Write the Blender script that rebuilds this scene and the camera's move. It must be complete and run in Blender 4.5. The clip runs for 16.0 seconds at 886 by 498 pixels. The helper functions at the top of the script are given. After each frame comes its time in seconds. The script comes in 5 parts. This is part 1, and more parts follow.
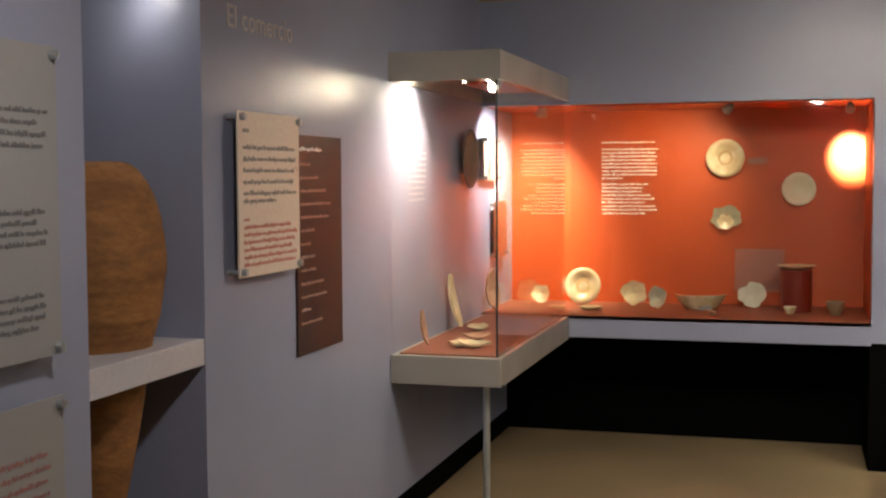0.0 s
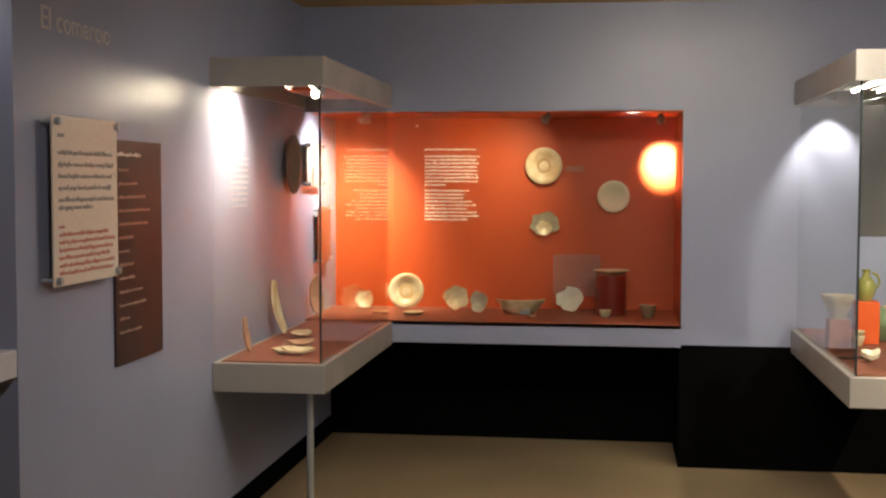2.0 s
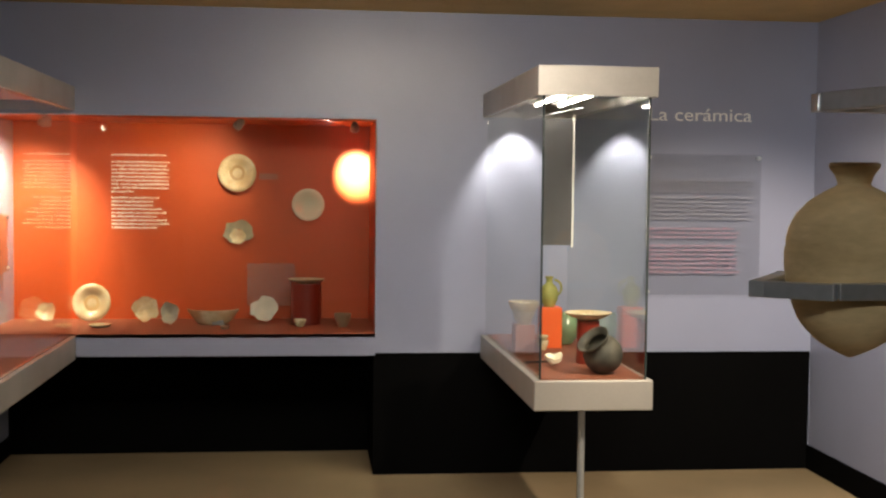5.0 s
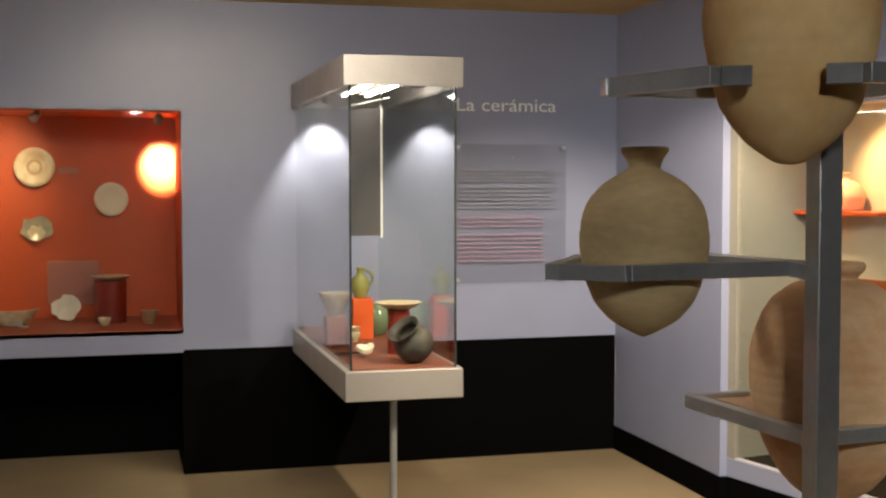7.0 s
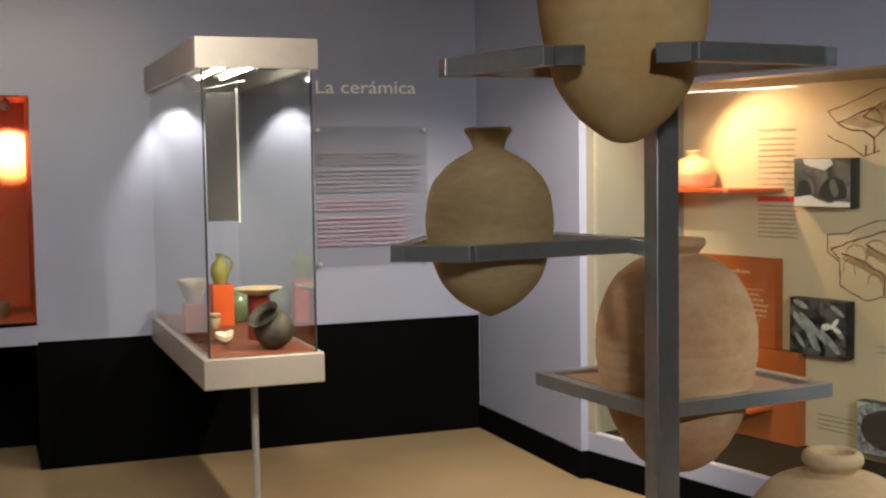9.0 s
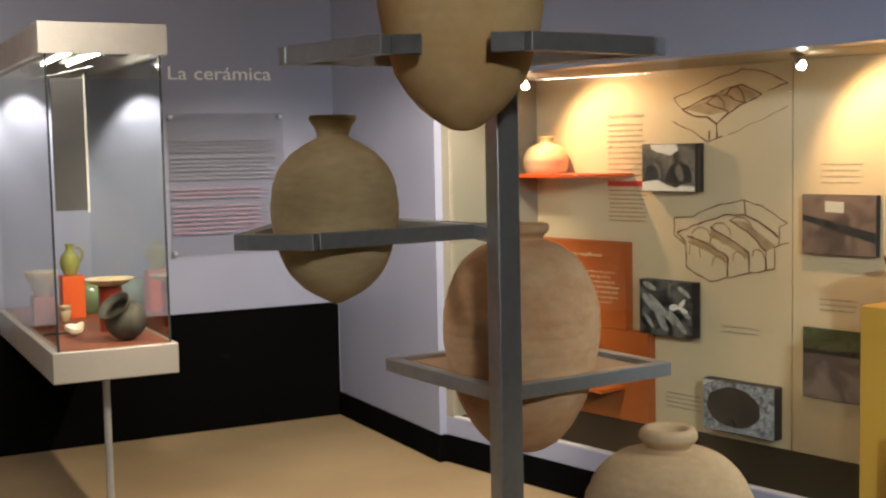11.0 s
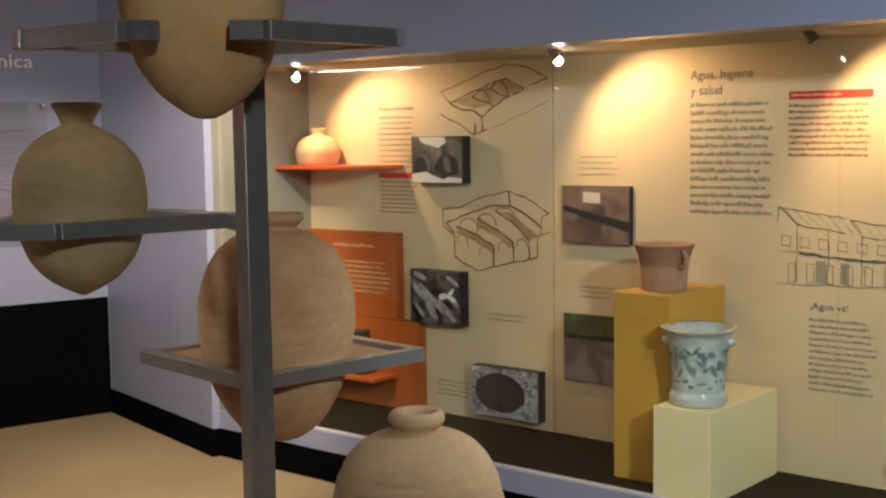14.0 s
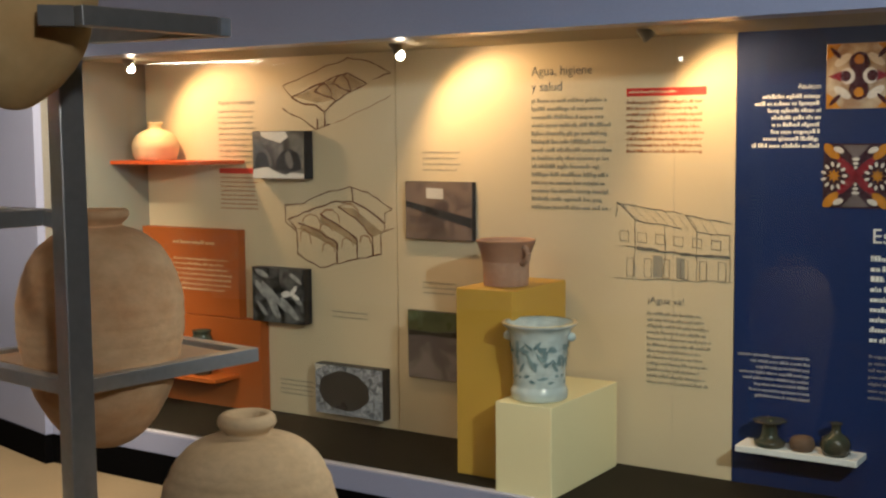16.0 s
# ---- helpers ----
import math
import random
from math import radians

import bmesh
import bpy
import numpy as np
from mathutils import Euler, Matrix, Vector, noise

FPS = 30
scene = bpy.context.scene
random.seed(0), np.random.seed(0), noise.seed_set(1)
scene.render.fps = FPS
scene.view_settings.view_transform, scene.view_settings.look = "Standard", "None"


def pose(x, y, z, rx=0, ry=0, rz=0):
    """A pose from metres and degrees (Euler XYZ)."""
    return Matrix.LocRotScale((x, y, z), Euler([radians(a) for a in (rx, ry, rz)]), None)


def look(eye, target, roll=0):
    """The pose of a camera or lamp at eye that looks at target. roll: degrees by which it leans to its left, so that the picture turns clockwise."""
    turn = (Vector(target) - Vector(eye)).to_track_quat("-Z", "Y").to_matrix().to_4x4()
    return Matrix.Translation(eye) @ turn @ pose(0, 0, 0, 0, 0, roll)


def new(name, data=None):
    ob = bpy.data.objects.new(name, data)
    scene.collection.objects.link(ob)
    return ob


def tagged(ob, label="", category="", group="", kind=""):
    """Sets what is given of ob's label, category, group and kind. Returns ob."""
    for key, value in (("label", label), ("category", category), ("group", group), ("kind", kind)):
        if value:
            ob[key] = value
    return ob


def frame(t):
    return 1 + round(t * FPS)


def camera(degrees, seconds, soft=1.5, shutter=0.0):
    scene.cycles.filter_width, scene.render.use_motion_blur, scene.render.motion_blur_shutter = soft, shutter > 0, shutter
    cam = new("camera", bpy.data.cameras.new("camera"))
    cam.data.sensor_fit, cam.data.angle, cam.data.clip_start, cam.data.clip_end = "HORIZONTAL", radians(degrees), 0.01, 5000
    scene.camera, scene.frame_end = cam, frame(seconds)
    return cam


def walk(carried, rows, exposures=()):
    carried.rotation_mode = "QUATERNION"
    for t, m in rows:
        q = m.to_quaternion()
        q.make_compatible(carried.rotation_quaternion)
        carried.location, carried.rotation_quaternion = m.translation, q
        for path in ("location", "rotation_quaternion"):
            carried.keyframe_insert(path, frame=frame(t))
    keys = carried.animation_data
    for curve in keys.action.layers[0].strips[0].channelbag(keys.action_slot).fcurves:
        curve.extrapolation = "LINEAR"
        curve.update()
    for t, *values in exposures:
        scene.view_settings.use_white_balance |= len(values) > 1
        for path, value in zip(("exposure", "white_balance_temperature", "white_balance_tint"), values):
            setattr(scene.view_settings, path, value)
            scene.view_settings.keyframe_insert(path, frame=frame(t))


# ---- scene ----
cam = camera(40.0, 16.0, soft=2.3)
PATH = [
    (0, (0.354, -6.994, 1.625), (-0.2, -5.076, 1.507), -0.3),
    (0.5, (0.341, -6.99, 1.625), (-0.144, -5.053, 1.51), -0.2),
    (1, (0.336, -7.003, 1.628), (-0.076, -5.049, 1.514), -0.1),
    (1.5, (0.355, -7.016, 1.627), (0.01, -5.049, 1.516), -0.1),
    (2, (0.365, -7.019, 1.638), (0.092, -5.041, 1.526), 0.1),
    (2.5, (0.369, -7.011, 1.634), (0.172, -5.023, 1.526), 0.1),
    (3, (0.375, -7.008, 1.64), (0.26, -5.015, 1.532), 0.2),
    (3.5, (0.352, -6.98, 1.618), (0.329, -4.983, 1.52), 0.4),
    (4, (0.332, -6.972, 1.627), (0.396, -4.975, 1.529), 0.5),
    (4.5, (0.344, -6.96, 1.638), (0.489, -4.968, 1.539), 0.5),
    (5, (0.393, -6.94, 1.646), (0.61, -4.954, 1.548), 0.6),
    (7.5, (0.453, -6.913, 1.629), (1.021, -4.999, 1.516), -0.2),
    (8, (0.474, -6.905, 1.629), (1.09, -5.006, 1.509), -0.3),
    (8.5, (0.492, -6.914, 1.628), (1.152, -5.03, 1.5), -0.7),
    (9, (0.508, -6.922, 1.629), (1.214, -5.056, 1.492), -0.9),
    (11.5, (0.56, -6.968, 1.632), (1.514, -5.218, 1.464), -1.1),
    (12, (0.575, -6.982, 1.631), (1.576, -5.26, 1.46), -1.0),
    (12.5, (0.582, -6.994, 1.627), (1.633, -5.301, 1.454), -1.0),
    (13, (0.592, -7.005, 1.625), (1.692, -5.345, 1.449), -1.0),
    (13.5, (0.596, -7.017, 1.624), (1.746, -5.39, 1.446), -0.9),
    (14, (0.607, -7.031, 1.621), (1.803, -5.438, 1.441), -0.8),
    (14.5, (0.614, -7.051, 1.62), (1.855, -5.493, 1.439), -0.6),
    (15, (0.639, -7.036, 1.617), (1.927, -5.517, 1.434), -0.7),
    (15.5, (0.661, -7.019, 1.617), (1.996, -5.542, 1.431), -0.5),
    (16, (0.682, -7.014, 1.616), (2.061, -5.577, 1.427), -0.5),
]
walk(cam, [(t, look(eye, target, roll)) for t, eye, target, roll in PATH], exposures=((0, 0.2), (2.5, 0.0), (11.5, 0.0), (14.0, -0.2), (16.0, -0.28)))

# ---- world, lights, exposure ----
world = bpy.data.worlds.new("world")
world.use_nodes = True
world.node_tree.nodes["Background"].inputs[0].default_value = (0.55, 0.6, 0.8, 1)
world.node_tree.nodes["Background"].inputs[1].default_value = 0.02
scene.world = world


def spot(name, eye, target, watts, angle=60, blend=0.5, size=0.02, color=(1, 0.78, 0.52)):
    data = bpy.data.lights.new(name, "SPOT")
    data.energy, data.spot_size, data.spot_blend = watts, radians(angle), blend
    data.shadow_soft_size, data.color = size, color
    ob = new(name, data)
    ob.matrix_world = look(eye, target)
    return ob


def area(name, eye, target, watts, w, h, color=(1, 0.9, 0.78)):
    data = bpy.data.lights.new(name, "AREA")
    data.shape, data.size, data.size_y, data.energy, data.color = "RECTANGLE", w, h, watts, color
    ob = new(name, data)
    ob.matrix_world = look(eye, target)
    return ob


# Unseen overhead lights along and behind the walk, added as fill, without fixtures.
area("room_fill", (0.9, -2.6, 2.6), (0.9, -1.5, 0.4), 84, 1.3, 1.0, (1, 0.88, 0.73))
spot("unseen_spot", (2.4, -7.6, 2.58), (4.25, -3.8, 1.0), 500, 64, 1.0, 0.10, (0.84, 0.95, 1.0))
spot("unseen_spot", (0.6, -7.9, 2.58), (1.9, -4.4, 1.5), 150, 64, 1.0, 0.12, (1, 0.96, 0.90))
# This spot is implied by the bright pool on the carpet.
spot("unseen_spot", (2.75, -2.9, 2.58), (2.75, -0.6, 0), 430, 75, 0.5, 0.04, (1, 0.83, 0.63))
# This one is implied by the neck's shadow on the floor jar.
spot("unseen_spot", (3.1, -5.8, 2.58), (3.4, -4.7, 0.0), 120, 88, 0.9, 0.06, (1, 0.87, 0.70))
spot("unseen_spot", (-0.1, -5.3, 2.58), (-1.6, -4.2, 1.1), 60, 115, 1.0, 0.08, (1, 0.93, 0.84))
spot("unseen_spot", (0.1, -3.4, 2.58), (0.3, -0.6, 0), 60, 80, 0.8, 0.05, (1, 0.88, 0.7))

# ---- materials ----
def shade(name, base, rough=0.6, metal=0.0, grain=0.04, grain_size=60.0, stain=0.10, stain_size=2.0, bump=0.06, spec=0.5, tint=None, stretch=(1, 1, 1), coat=0.0, piece=0.0):
    """A surface with fine grain and broad stains over one base colour."""
    m = bpy.data.materials.new(name)
    m.use_nodes = True
    nt = m.node_tree
    p = nt.nodes["Principled BSDF"]
    geo = nt.nodes.new("ShaderNodeTexCoord")
    mp = nt.nodes.new("ShaderNodeMapping")
    mp.inputs["Scale"].default_value = stretch
    nt.links.new(geo.outputs["Object"], mp.inputs["Vector"])
    n1, n2 = nt.nodes.new("ShaderNodeTexNoise"), nt.nodes.new("ShaderNodeTexNoise")
    n1.inputs["Scale"].default_value, n1.inputs["Detail"].default_value = grain_size, 4
    n2.inputs["Scale"].default_value, n2.inputs["Detail"].default_value = stain_size, 5
    for n in (n1, n2):
        nt.links.new(mp.outputs[0], n.inputs["Vector"])
    mix = nt.nodes.new("ShaderNodeMix")
    mix.data_type = "RGBA"
    other = tint or tuple(c * 0.6 for c in base)
    mix.inputs["A"].default_value, mix.inputs["B"].default_value = (*base, 1), (*other, 1)
    ramp = nt.nodes.new("ShaderNodeMapRange")
    ramp.inputs["From Min"].default_value, ramp.inputs["From Max"].default_value = 0.35, 0.7
    ramp.inputs["To Min"].default_value, ramp.inputs["To Max"].default_value = 0.0, min(1, stain * 4)
    nt.links.new(n2.outputs["Fac"], ramp.inputs["Value"])
    nt.links.new(ramp.outputs[0], mix.inputs["Factor"])
    hsv = nt.nodes.new("ShaderNodeHueSaturation")
    val = nt.nodes.new("ShaderNodeMapRange")
    val.inputs["From Min"].default_value, val.inputs["From Max"].default_value = 0.25, 0.75
    val.inputs["To Min"].default_value, val.inputs["To Max"].default_value = 1 - grain * 2, 1 + grain * 2
    nt.links.new(n1.outputs["Fac"], val.inputs["Value"])
    nt.links.new(mix.outputs["Result"], hsv.inputs["Color"])
    last = val.outputs[0]
    if piece:
        info, pr, mul = nt.nodes.new("ShaderNodeObjectInfo"), nt.nodes.new("ShaderNodeMapRange"), nt.nodes.new("ShaderNodeMath")
        pr.inputs["To Min"].default_value, pr.inputs["To Max"].default_value = 1 - piece, 1 + piece
        mul.operation = "MULTIPLY"
        nt.links.new(info.outputs["Random"], pr.inputs["Value"])
        nt.links.new(pr.outputs[0], mul.inputs[0])
        nt.links.new(last, mul.inputs[1])
        last = mul.outputs[0]
    nt.links.new(last, hsv.inputs["Value"])
    nt.links.new(hsv.outputs[0], p.inputs["Base Color"])
    rr = nt.nodes.new("ShaderNodeMapRange")
    rr.inputs["To Min"].default_value, rr.inputs["To Max"].default_value = max(0.02, rough - 0.1), min(1, rough + 0.1)
    nt.links.new(n2.outputs["Fac"], rr.inputs["Value"])
    nt.links.new(rr.outputs[0], p.inputs["Roughness"])
    p.inputs["Metallic"].default_value = metal
    p.inputs["Specular IOR Level"].default_value = spec
    p.inputs["Coat Weight"].default_value = coat
    p.inputs["Coat Roughness"].default_value = 0.15
    if bump:
        b = nt.nodes.new("ShaderNodeBump")
        b.inputs["Strength"].default_value, b.inputs["Distance"].default_value = bump, 0.01
        nt.links.new(n1.outputs["Fac"], b.inputs["Height"])
        nt.links.new(b.outputs[0], p.inputs["Normal"])
    return m


def glass_material(name, tint=(0.97, 0.99, 0.98), haze=0.0):
    """Clear pane: sees through, with real mirror reflection at its faces."""
    m = bpy.data.materials.new(name)
    m.use_nodes = True
    nt = m.node_tree
    nt.nodes.remove(nt.nodes["Principled BSDF"])
    out = nt.nodes["Material Output"]
    tr, gl, mx, lw, pw, ma = (nt.nodes.new(k) for k in ("ShaderNodeBsdfTransparent", "ShaderNodeBsdfGlossy", "ShaderNodeMixShader", "ShaderNodeLayerWeight", "ShaderNodeMath", "ShaderNodeMath"))
    tr.inputs[0].default_value = (*tint, 1)
    gl.inputs["Roughness"].default_value = 0.02
    lw.inputs["Blend"].default_value = 0.5
    pw.operation, ma.operation = "POWER", "MULTIPLY_ADD"
    pw.inputs[1].default_value, ma.inputs[1].default_value, ma.inputs[2].default_value = 5.0, 0.9, 0.035
    nt.links.new(lw.outputs["Facing"], pw.inputs[0])
    nt.links.new(pw.outputs[0], ma.inputs[0])
    nt.links.new(ma.outputs[0], mx.inputs[0])
    nt.links.new(tr.outputs[0], mx.inputs[1])
    nt.links.new(gl.outputs[0], mx.inputs[2])
    last = mx.outputs[0]
    if haze:
        df, m2 = nt.nodes.new("ShaderNodeBsdfDiffuse"), nt.nodes.new("ShaderNodeMixShader")
        df.inputs[0].default_value, m2.inputs[0].default_value = (0.7, 0.68, 0.66, 1), haze
        nt.links.new(last, m2.inputs[1])
        nt.links.new(df.outputs[0], m2.inputs[2])
        last = m2.outputs[0]
    nt.links.new(last, out.inputs["Surface"])
    return m


def glow_material(name, color, strength):
    m = bpy.data.materials.new(name)
    m.use_nodes = True
    p = m.node_tree.nodes["Principled BSDF"]
    p.inputs["Base Color"].default_value = (*color, 1)
    p.inputs["Emission Color"].default_value = (*color, 1)
    p.inputs["Emission Strength"].default_value = strength
    return m


BLUE = shade("blue_wall_paint", (0.268, 0.292, 0.408), rough=0.34, grain=0.02, grain_size=160, stain=0.06, stain_size=1.3, bump=0.03)
BLACK = shade("black_skirting", (0.0022, 0.0022, 0.0024), rough=0.85, grain=0.1, bump=0.05, spec=0.03)
NICHE_FLOOR = shade("dark_brown_board", (0.007, 0.006, 0.004), rough=0.7, grain=0.08, stain=0.1, bump=0.03, spec=0.12)
CARPET = shade("beige_carpet", (0.26, 0.195, 0.115), rough=0.95, grain=0.12, grain_size=220, stain=0.12, stain_size=1.1, bump=0.5, spec=0.1)
OCHRE = shade("ochre_ceiling", (0.62, 0.45, 0.20), rough=0.9, stain=0.1, stain_size=3)
ORANGE = shade("orange_board", (0.43, 0.062, 0.006), rough=0.55, grain=0.03, stain=0.05, stain_size=2, bump=0.02)
TERRA = shade("terracotta_board", (0.235, 0.07, 0.034), rough=0.6, grain=0.03, stain=0.08, bump=0.02)
STEEL = shade("brushed_steel", (0.48, 0.52, 0.55), rough=0.36, metal=0.74, grain=0.03, grain_size=60, stain=0.10, stain_size=6, bump=0.02)
# Darker copy of the steel: the stubs' shade is put into the colour.
SHADED_STEEL = shade("shaded_steel", (0.10, 0.105, 0.11), rough=0.55, metal=0.5, grain=0.05, stain=0.25, stain_size=30, bump=0.03)
ALU = shade("satin_aluminium_cladding", (0.44, 0.42, 0.385), rough=0.48, metal=0.55, grain=0.012, grain_size=90, stain=0.10, stain_size=3, bump=0.008)
CREAM = shade("cream_panel", (0.68, 0.55, 0.36), rough=0.5, grain=0.02, stain=0.05, stain_size=2.5, bump=0.015)
NAVY = shade("navy_panel", (0.005, 0.022, 0.105), spec=0.25, rough=0.6, grain=0.03, stain=0.1, stain_size=2, bump=0.01)
GLASS = glass_material("clear_glass")
EDGE = shade("glass_edge", (0.03, 0.04, 0.04), rough=0.2, bump=0)
CLAY = shade("pale_clay", (0.72, 0.50, 0.29), rough=0.85, grain=0.04, grain_size=38, stain=0.24, stain_size=5, bump=0.16, tint=(0.54, 0.27, 0.12), stretch=(1, 1, 1.5))
CLAY_Y = shade("yellowish_clay", (0.68, 0.55, 0.315), rough=0.9, grain=0.045, grain_size=30, stain=0.22, stain_size=4, bump=0.16, tint=(0.44, 0.34, 0.18), stretch=(1, 1, 2.6))
CLAY_B = shade("brown_clay", (0.27, 0.118, 0.033), rough=0.8, grain=0.1, grain_size=35, stain=0.25, stain_size=6, bump=0.35, tint=(0.16, 0.066, 0.02), stretch=(1, 1, 2))
CLAY_O = shade("ochre_clay", (0.70, 0.52, 0.26), rough=0.9, grain=0.035, grain_size=30, stain=0.2, stain_size=6, bump=0.14, tint=(0.56, 0.32, 0.12))
CLAY_W = shade("bleached_clay", (0.66, 0.52, 0.33), rough=0.88, grain=0.04, grain_size=45, stain=0.16, stain_size=7, bump=0.14, tint=(0.50, 0.36, 0.20), stretch=(1, 1, 1.6))
CLAY_P = shade("pink_clay", (0.44, 0.26, 0.17), rough=0.85, grain=0.08, stain=0.22, stain_size=9, bump=0.25, tint=(0.33, 0.16, 0.09))
MUSTARD = shade("mustard_board", (0.58, 0.33, 0.045), rough=0.55, grain=0.02, stain=0.06, bump=0.02)
PALE_Y = shade("pale_yellow_board", (0.78, 0.69, 0.40), rough=0.55, grain=0.02, stain=0.05, bump=0.02)
WHITE = shade("white_board", (0.78, 0.77, 0.74), rough=0.5, grain=0.02, stain=0.04, bump=0.01)
WHITE_INK = shade("white_lettering", (0.80, 0.79, 0.76), rough=0.5, grain=0, stain=0, bump=0)
GREY_INK = shade("grey_lettering", (0.16, 0.15, 0.14), rough=0.6, grain=0, stain=0, bump=0)
GREY_SOFT = shade("faded_grey_lettering", (0.27, 0.25, 0.24), rough=0.6, grain=0, stain=0, bump=0)
RED_SOFT = shade("faded_red_lettering", (0.50, 0.20, 0.17), rough=0.6, grain=0, stain=0, bump=0)
PANEL_SOFT = shade("dim_panel_lettering", (0.15, 0.15, 0.165), rough=0.6, grain=0, stain=0, bump=0)
PANEL_RED = shade("dim_red_lettering", (0.32, 0.16, 0.16), rough=0.6, grain=0, stain=0, bump=0)
RED = shade("red_strip", (0.62, 0.03, 0.02), rough=0.5, grain=0.02, stain=0.05, bump=0)
DARK = shade("dark_metal", (0.03, 0.03, 0.035), rough=0.45, metal=0.6, grain=0.05, bump=0.02)
GREYPANEL = shade("charcoal_panel", (0.075, 0.07, 0.075), rough=0.45, grain=0.03, stain=0.08, bump=0.01)
ACRYLIC = shade("frosted_acrylic", (0.28, 0.28, 0.29), rough=0.3, grain=0.01, stain=0.03, bump=0)
GLAZE = shade("cream_glaze", (0.68, 0.60, 0.42), rough=0.25, grain=0.05, grain_size=50, stain=0.22, stain_size=14, bump=0.08, tint=(0.42, 0.30, 0.15))
GREEN_GLAZE = shade("green_glaze", (0.25, 0.27, 0.085), rough=0.15, grain=0.1, stain=0.3, stain_size=18, bump=0.05, tint=(0.34, 0.30, 0.09))
SLATE = shade("fire_blackened_clay", (0.028, 0.025, 0.021), rough=0.7, grain=0.1, stain=0.25, stain_size=12, bump=0.2, tint=(0.10, 0.085, 0.065))
BULB = glow_material("lamp_glow", (1, 0.86, 0.66), 60)
BULB_W = glow_material("lamp_glow_white", (1, 0.93, 0.82), 40)


# ---- building helpers ----
def part(name, bm, material, parent=None, label="", smooth=False):
    me = bpy.data.meshes.new(name)
    bm.normal_update()
    bm.to_mesh(me)
    bm.free()
    for f in me.polygons if smooth else ():
        f.use_smooth = True
    me.materials.append(material)
    ob = new(name, me)
    if parent is not None:
        ob.parent = parent
    if label:
        ob["label"] = label
    if name in ("paragraph", "lines", "title", "dots", "rafters", "openings", "arches", "painting", "outline"):
        ob["kind"] = "stuff"
    return ob


def base(name, m, label, category, group="", kind=""):
    """An empty that carries a thing's parts."""
    ob = new(name)
    ob.matrix_world = m
    ob.empty_display_size = 0.05
    return tagged(ob, label, category, group, kind)


def box(x0, x1, y0, y1, z0, z1, bevel=0.0, bm=None):
    bm = bm or bmesh.new()
    r = bmesh.ops.create_cube(bm, size=1.0, matrix=Matrix.Translation(((x0 + x1) / 2, (y0 + y1) / 2, (z0 + z1) / 2)) @ Matrix.Diagonal((x1 - x0, y1 - y0, z1 - z0, 1)))
    if bevel:
        es = list({e for v in r["verts"] for e in v.link_edges})
        bmesh.ops.bevel(bm, geom=es, offset=bevel, segments=2, affect="EDGES", profile=0.5)
    return bm


def rod(a, b, r, bm=None, seg=16, r2=None):
    bm = bm or bmesh.new()
    a, b = Vector(a), Vector(b)
    m = Matrix.Translation((a + b) / 2) @ (b - a).to_track_quat("Z", "Y").to_matrix().to_4x4()
    bmesh.ops.create_cone(bm, cap_ends=True, segments=seg, radius1=r, radius2=r if r2 is None else r2, depth=(b - a).length, matrix=m)
    return bm


def lathe(profile, seg=48, bm=None, wobble=0.0, seed=0, squash=1.0, caps=True):
    """Turns (radius, height) pairs about z; wobble makes the hand-thrown unevenness."""
    bm = bm or bmesh.new()
    rings = []
    for k, (r, z) in enumerate(profile):
        ring = []
        for i in range(seg):
            a = 2 * math.pi * i / seg
            w = 1 + wobble * noise.noise(Vector((math.cos(a) * 1.5 + seed, math.sin(a) * 1.5, z * 6)))
            ring.append(bm.verts.new((r * w * math.cos(a), r * w * math.sin(a) * squash, z)))
        rings.append(ring)
    for p, q in zip(rings, rings[1:]):
        for i in range(seg):
            j = (i + 1) % seg
            bm.faces.new((p[i], p[j], q[j], q[i]))
    if caps and profile[0][0] > 0.001:
        bm.faces.new(list(reversed(rings[0])))
    if caps and profile[-1][0] > 0.001:
        bm.faces.new(rings[-1])
    return bm


def tray(x0, x1, y0, y1, z0, z1, t):
    """A box open below, with walls and top t thick."""
    bm = bmesh.new()
    o = [(x0, y0), (x1, y0), (x1, y1), (x0, y1)]
    i = [(x0 + t, y0 + t), (x1 - t, y0 + t), (x1 - t, y1 - t), (x0 + t, y1 - t)]
    ob, ot = [bm.verts.new((*p, z0)) for p in o], [bm.verts.new((*p, z1)) for p in o]
    ib, it = [bm.verts.new((*p, z0)) for p in i], [bm.verts.new((*p, z1 - t)) for p in i]
    bm.faces.new(ot), bm.faces.new(list(reversed(it)))
    for k in range(4):
        j = (k + 1) % 4
        bm.faces.new((ob[k], ob[j], ot[j], ot[k]))
        bm.faces.new((ib[j], ib[k], it[k], it[j]))
        bm.faces.new((ob[j], ob[k], ib[k], ib[j]))
    return bm


def hollow_tube(length, w, h, t=0.003):
    """A square steel tube along x, open at both ends."""
    bm = bmesh.new()
    rings = []
    for x in (0, length):
        for a, b in ((w, h), (w - t, h - t)):
            rings.append([bm.verts.new((x, sy * a, sz * b)) for sy, sz in ((-1, -1), (1, -1), (1, 1), (-1, 1))])
    for p, q in ((0, 2), (3, 1), (2, 3), (1, 0)):
        for k in range(4):
            j = (k + 1) % 4
            bm.faces.new((rings[p][k], rings[p][j], rings[q][j], rings[q][k]))
    bmesh.ops.recalc_face_normals(bm, faces=bm.faces)
    return bm


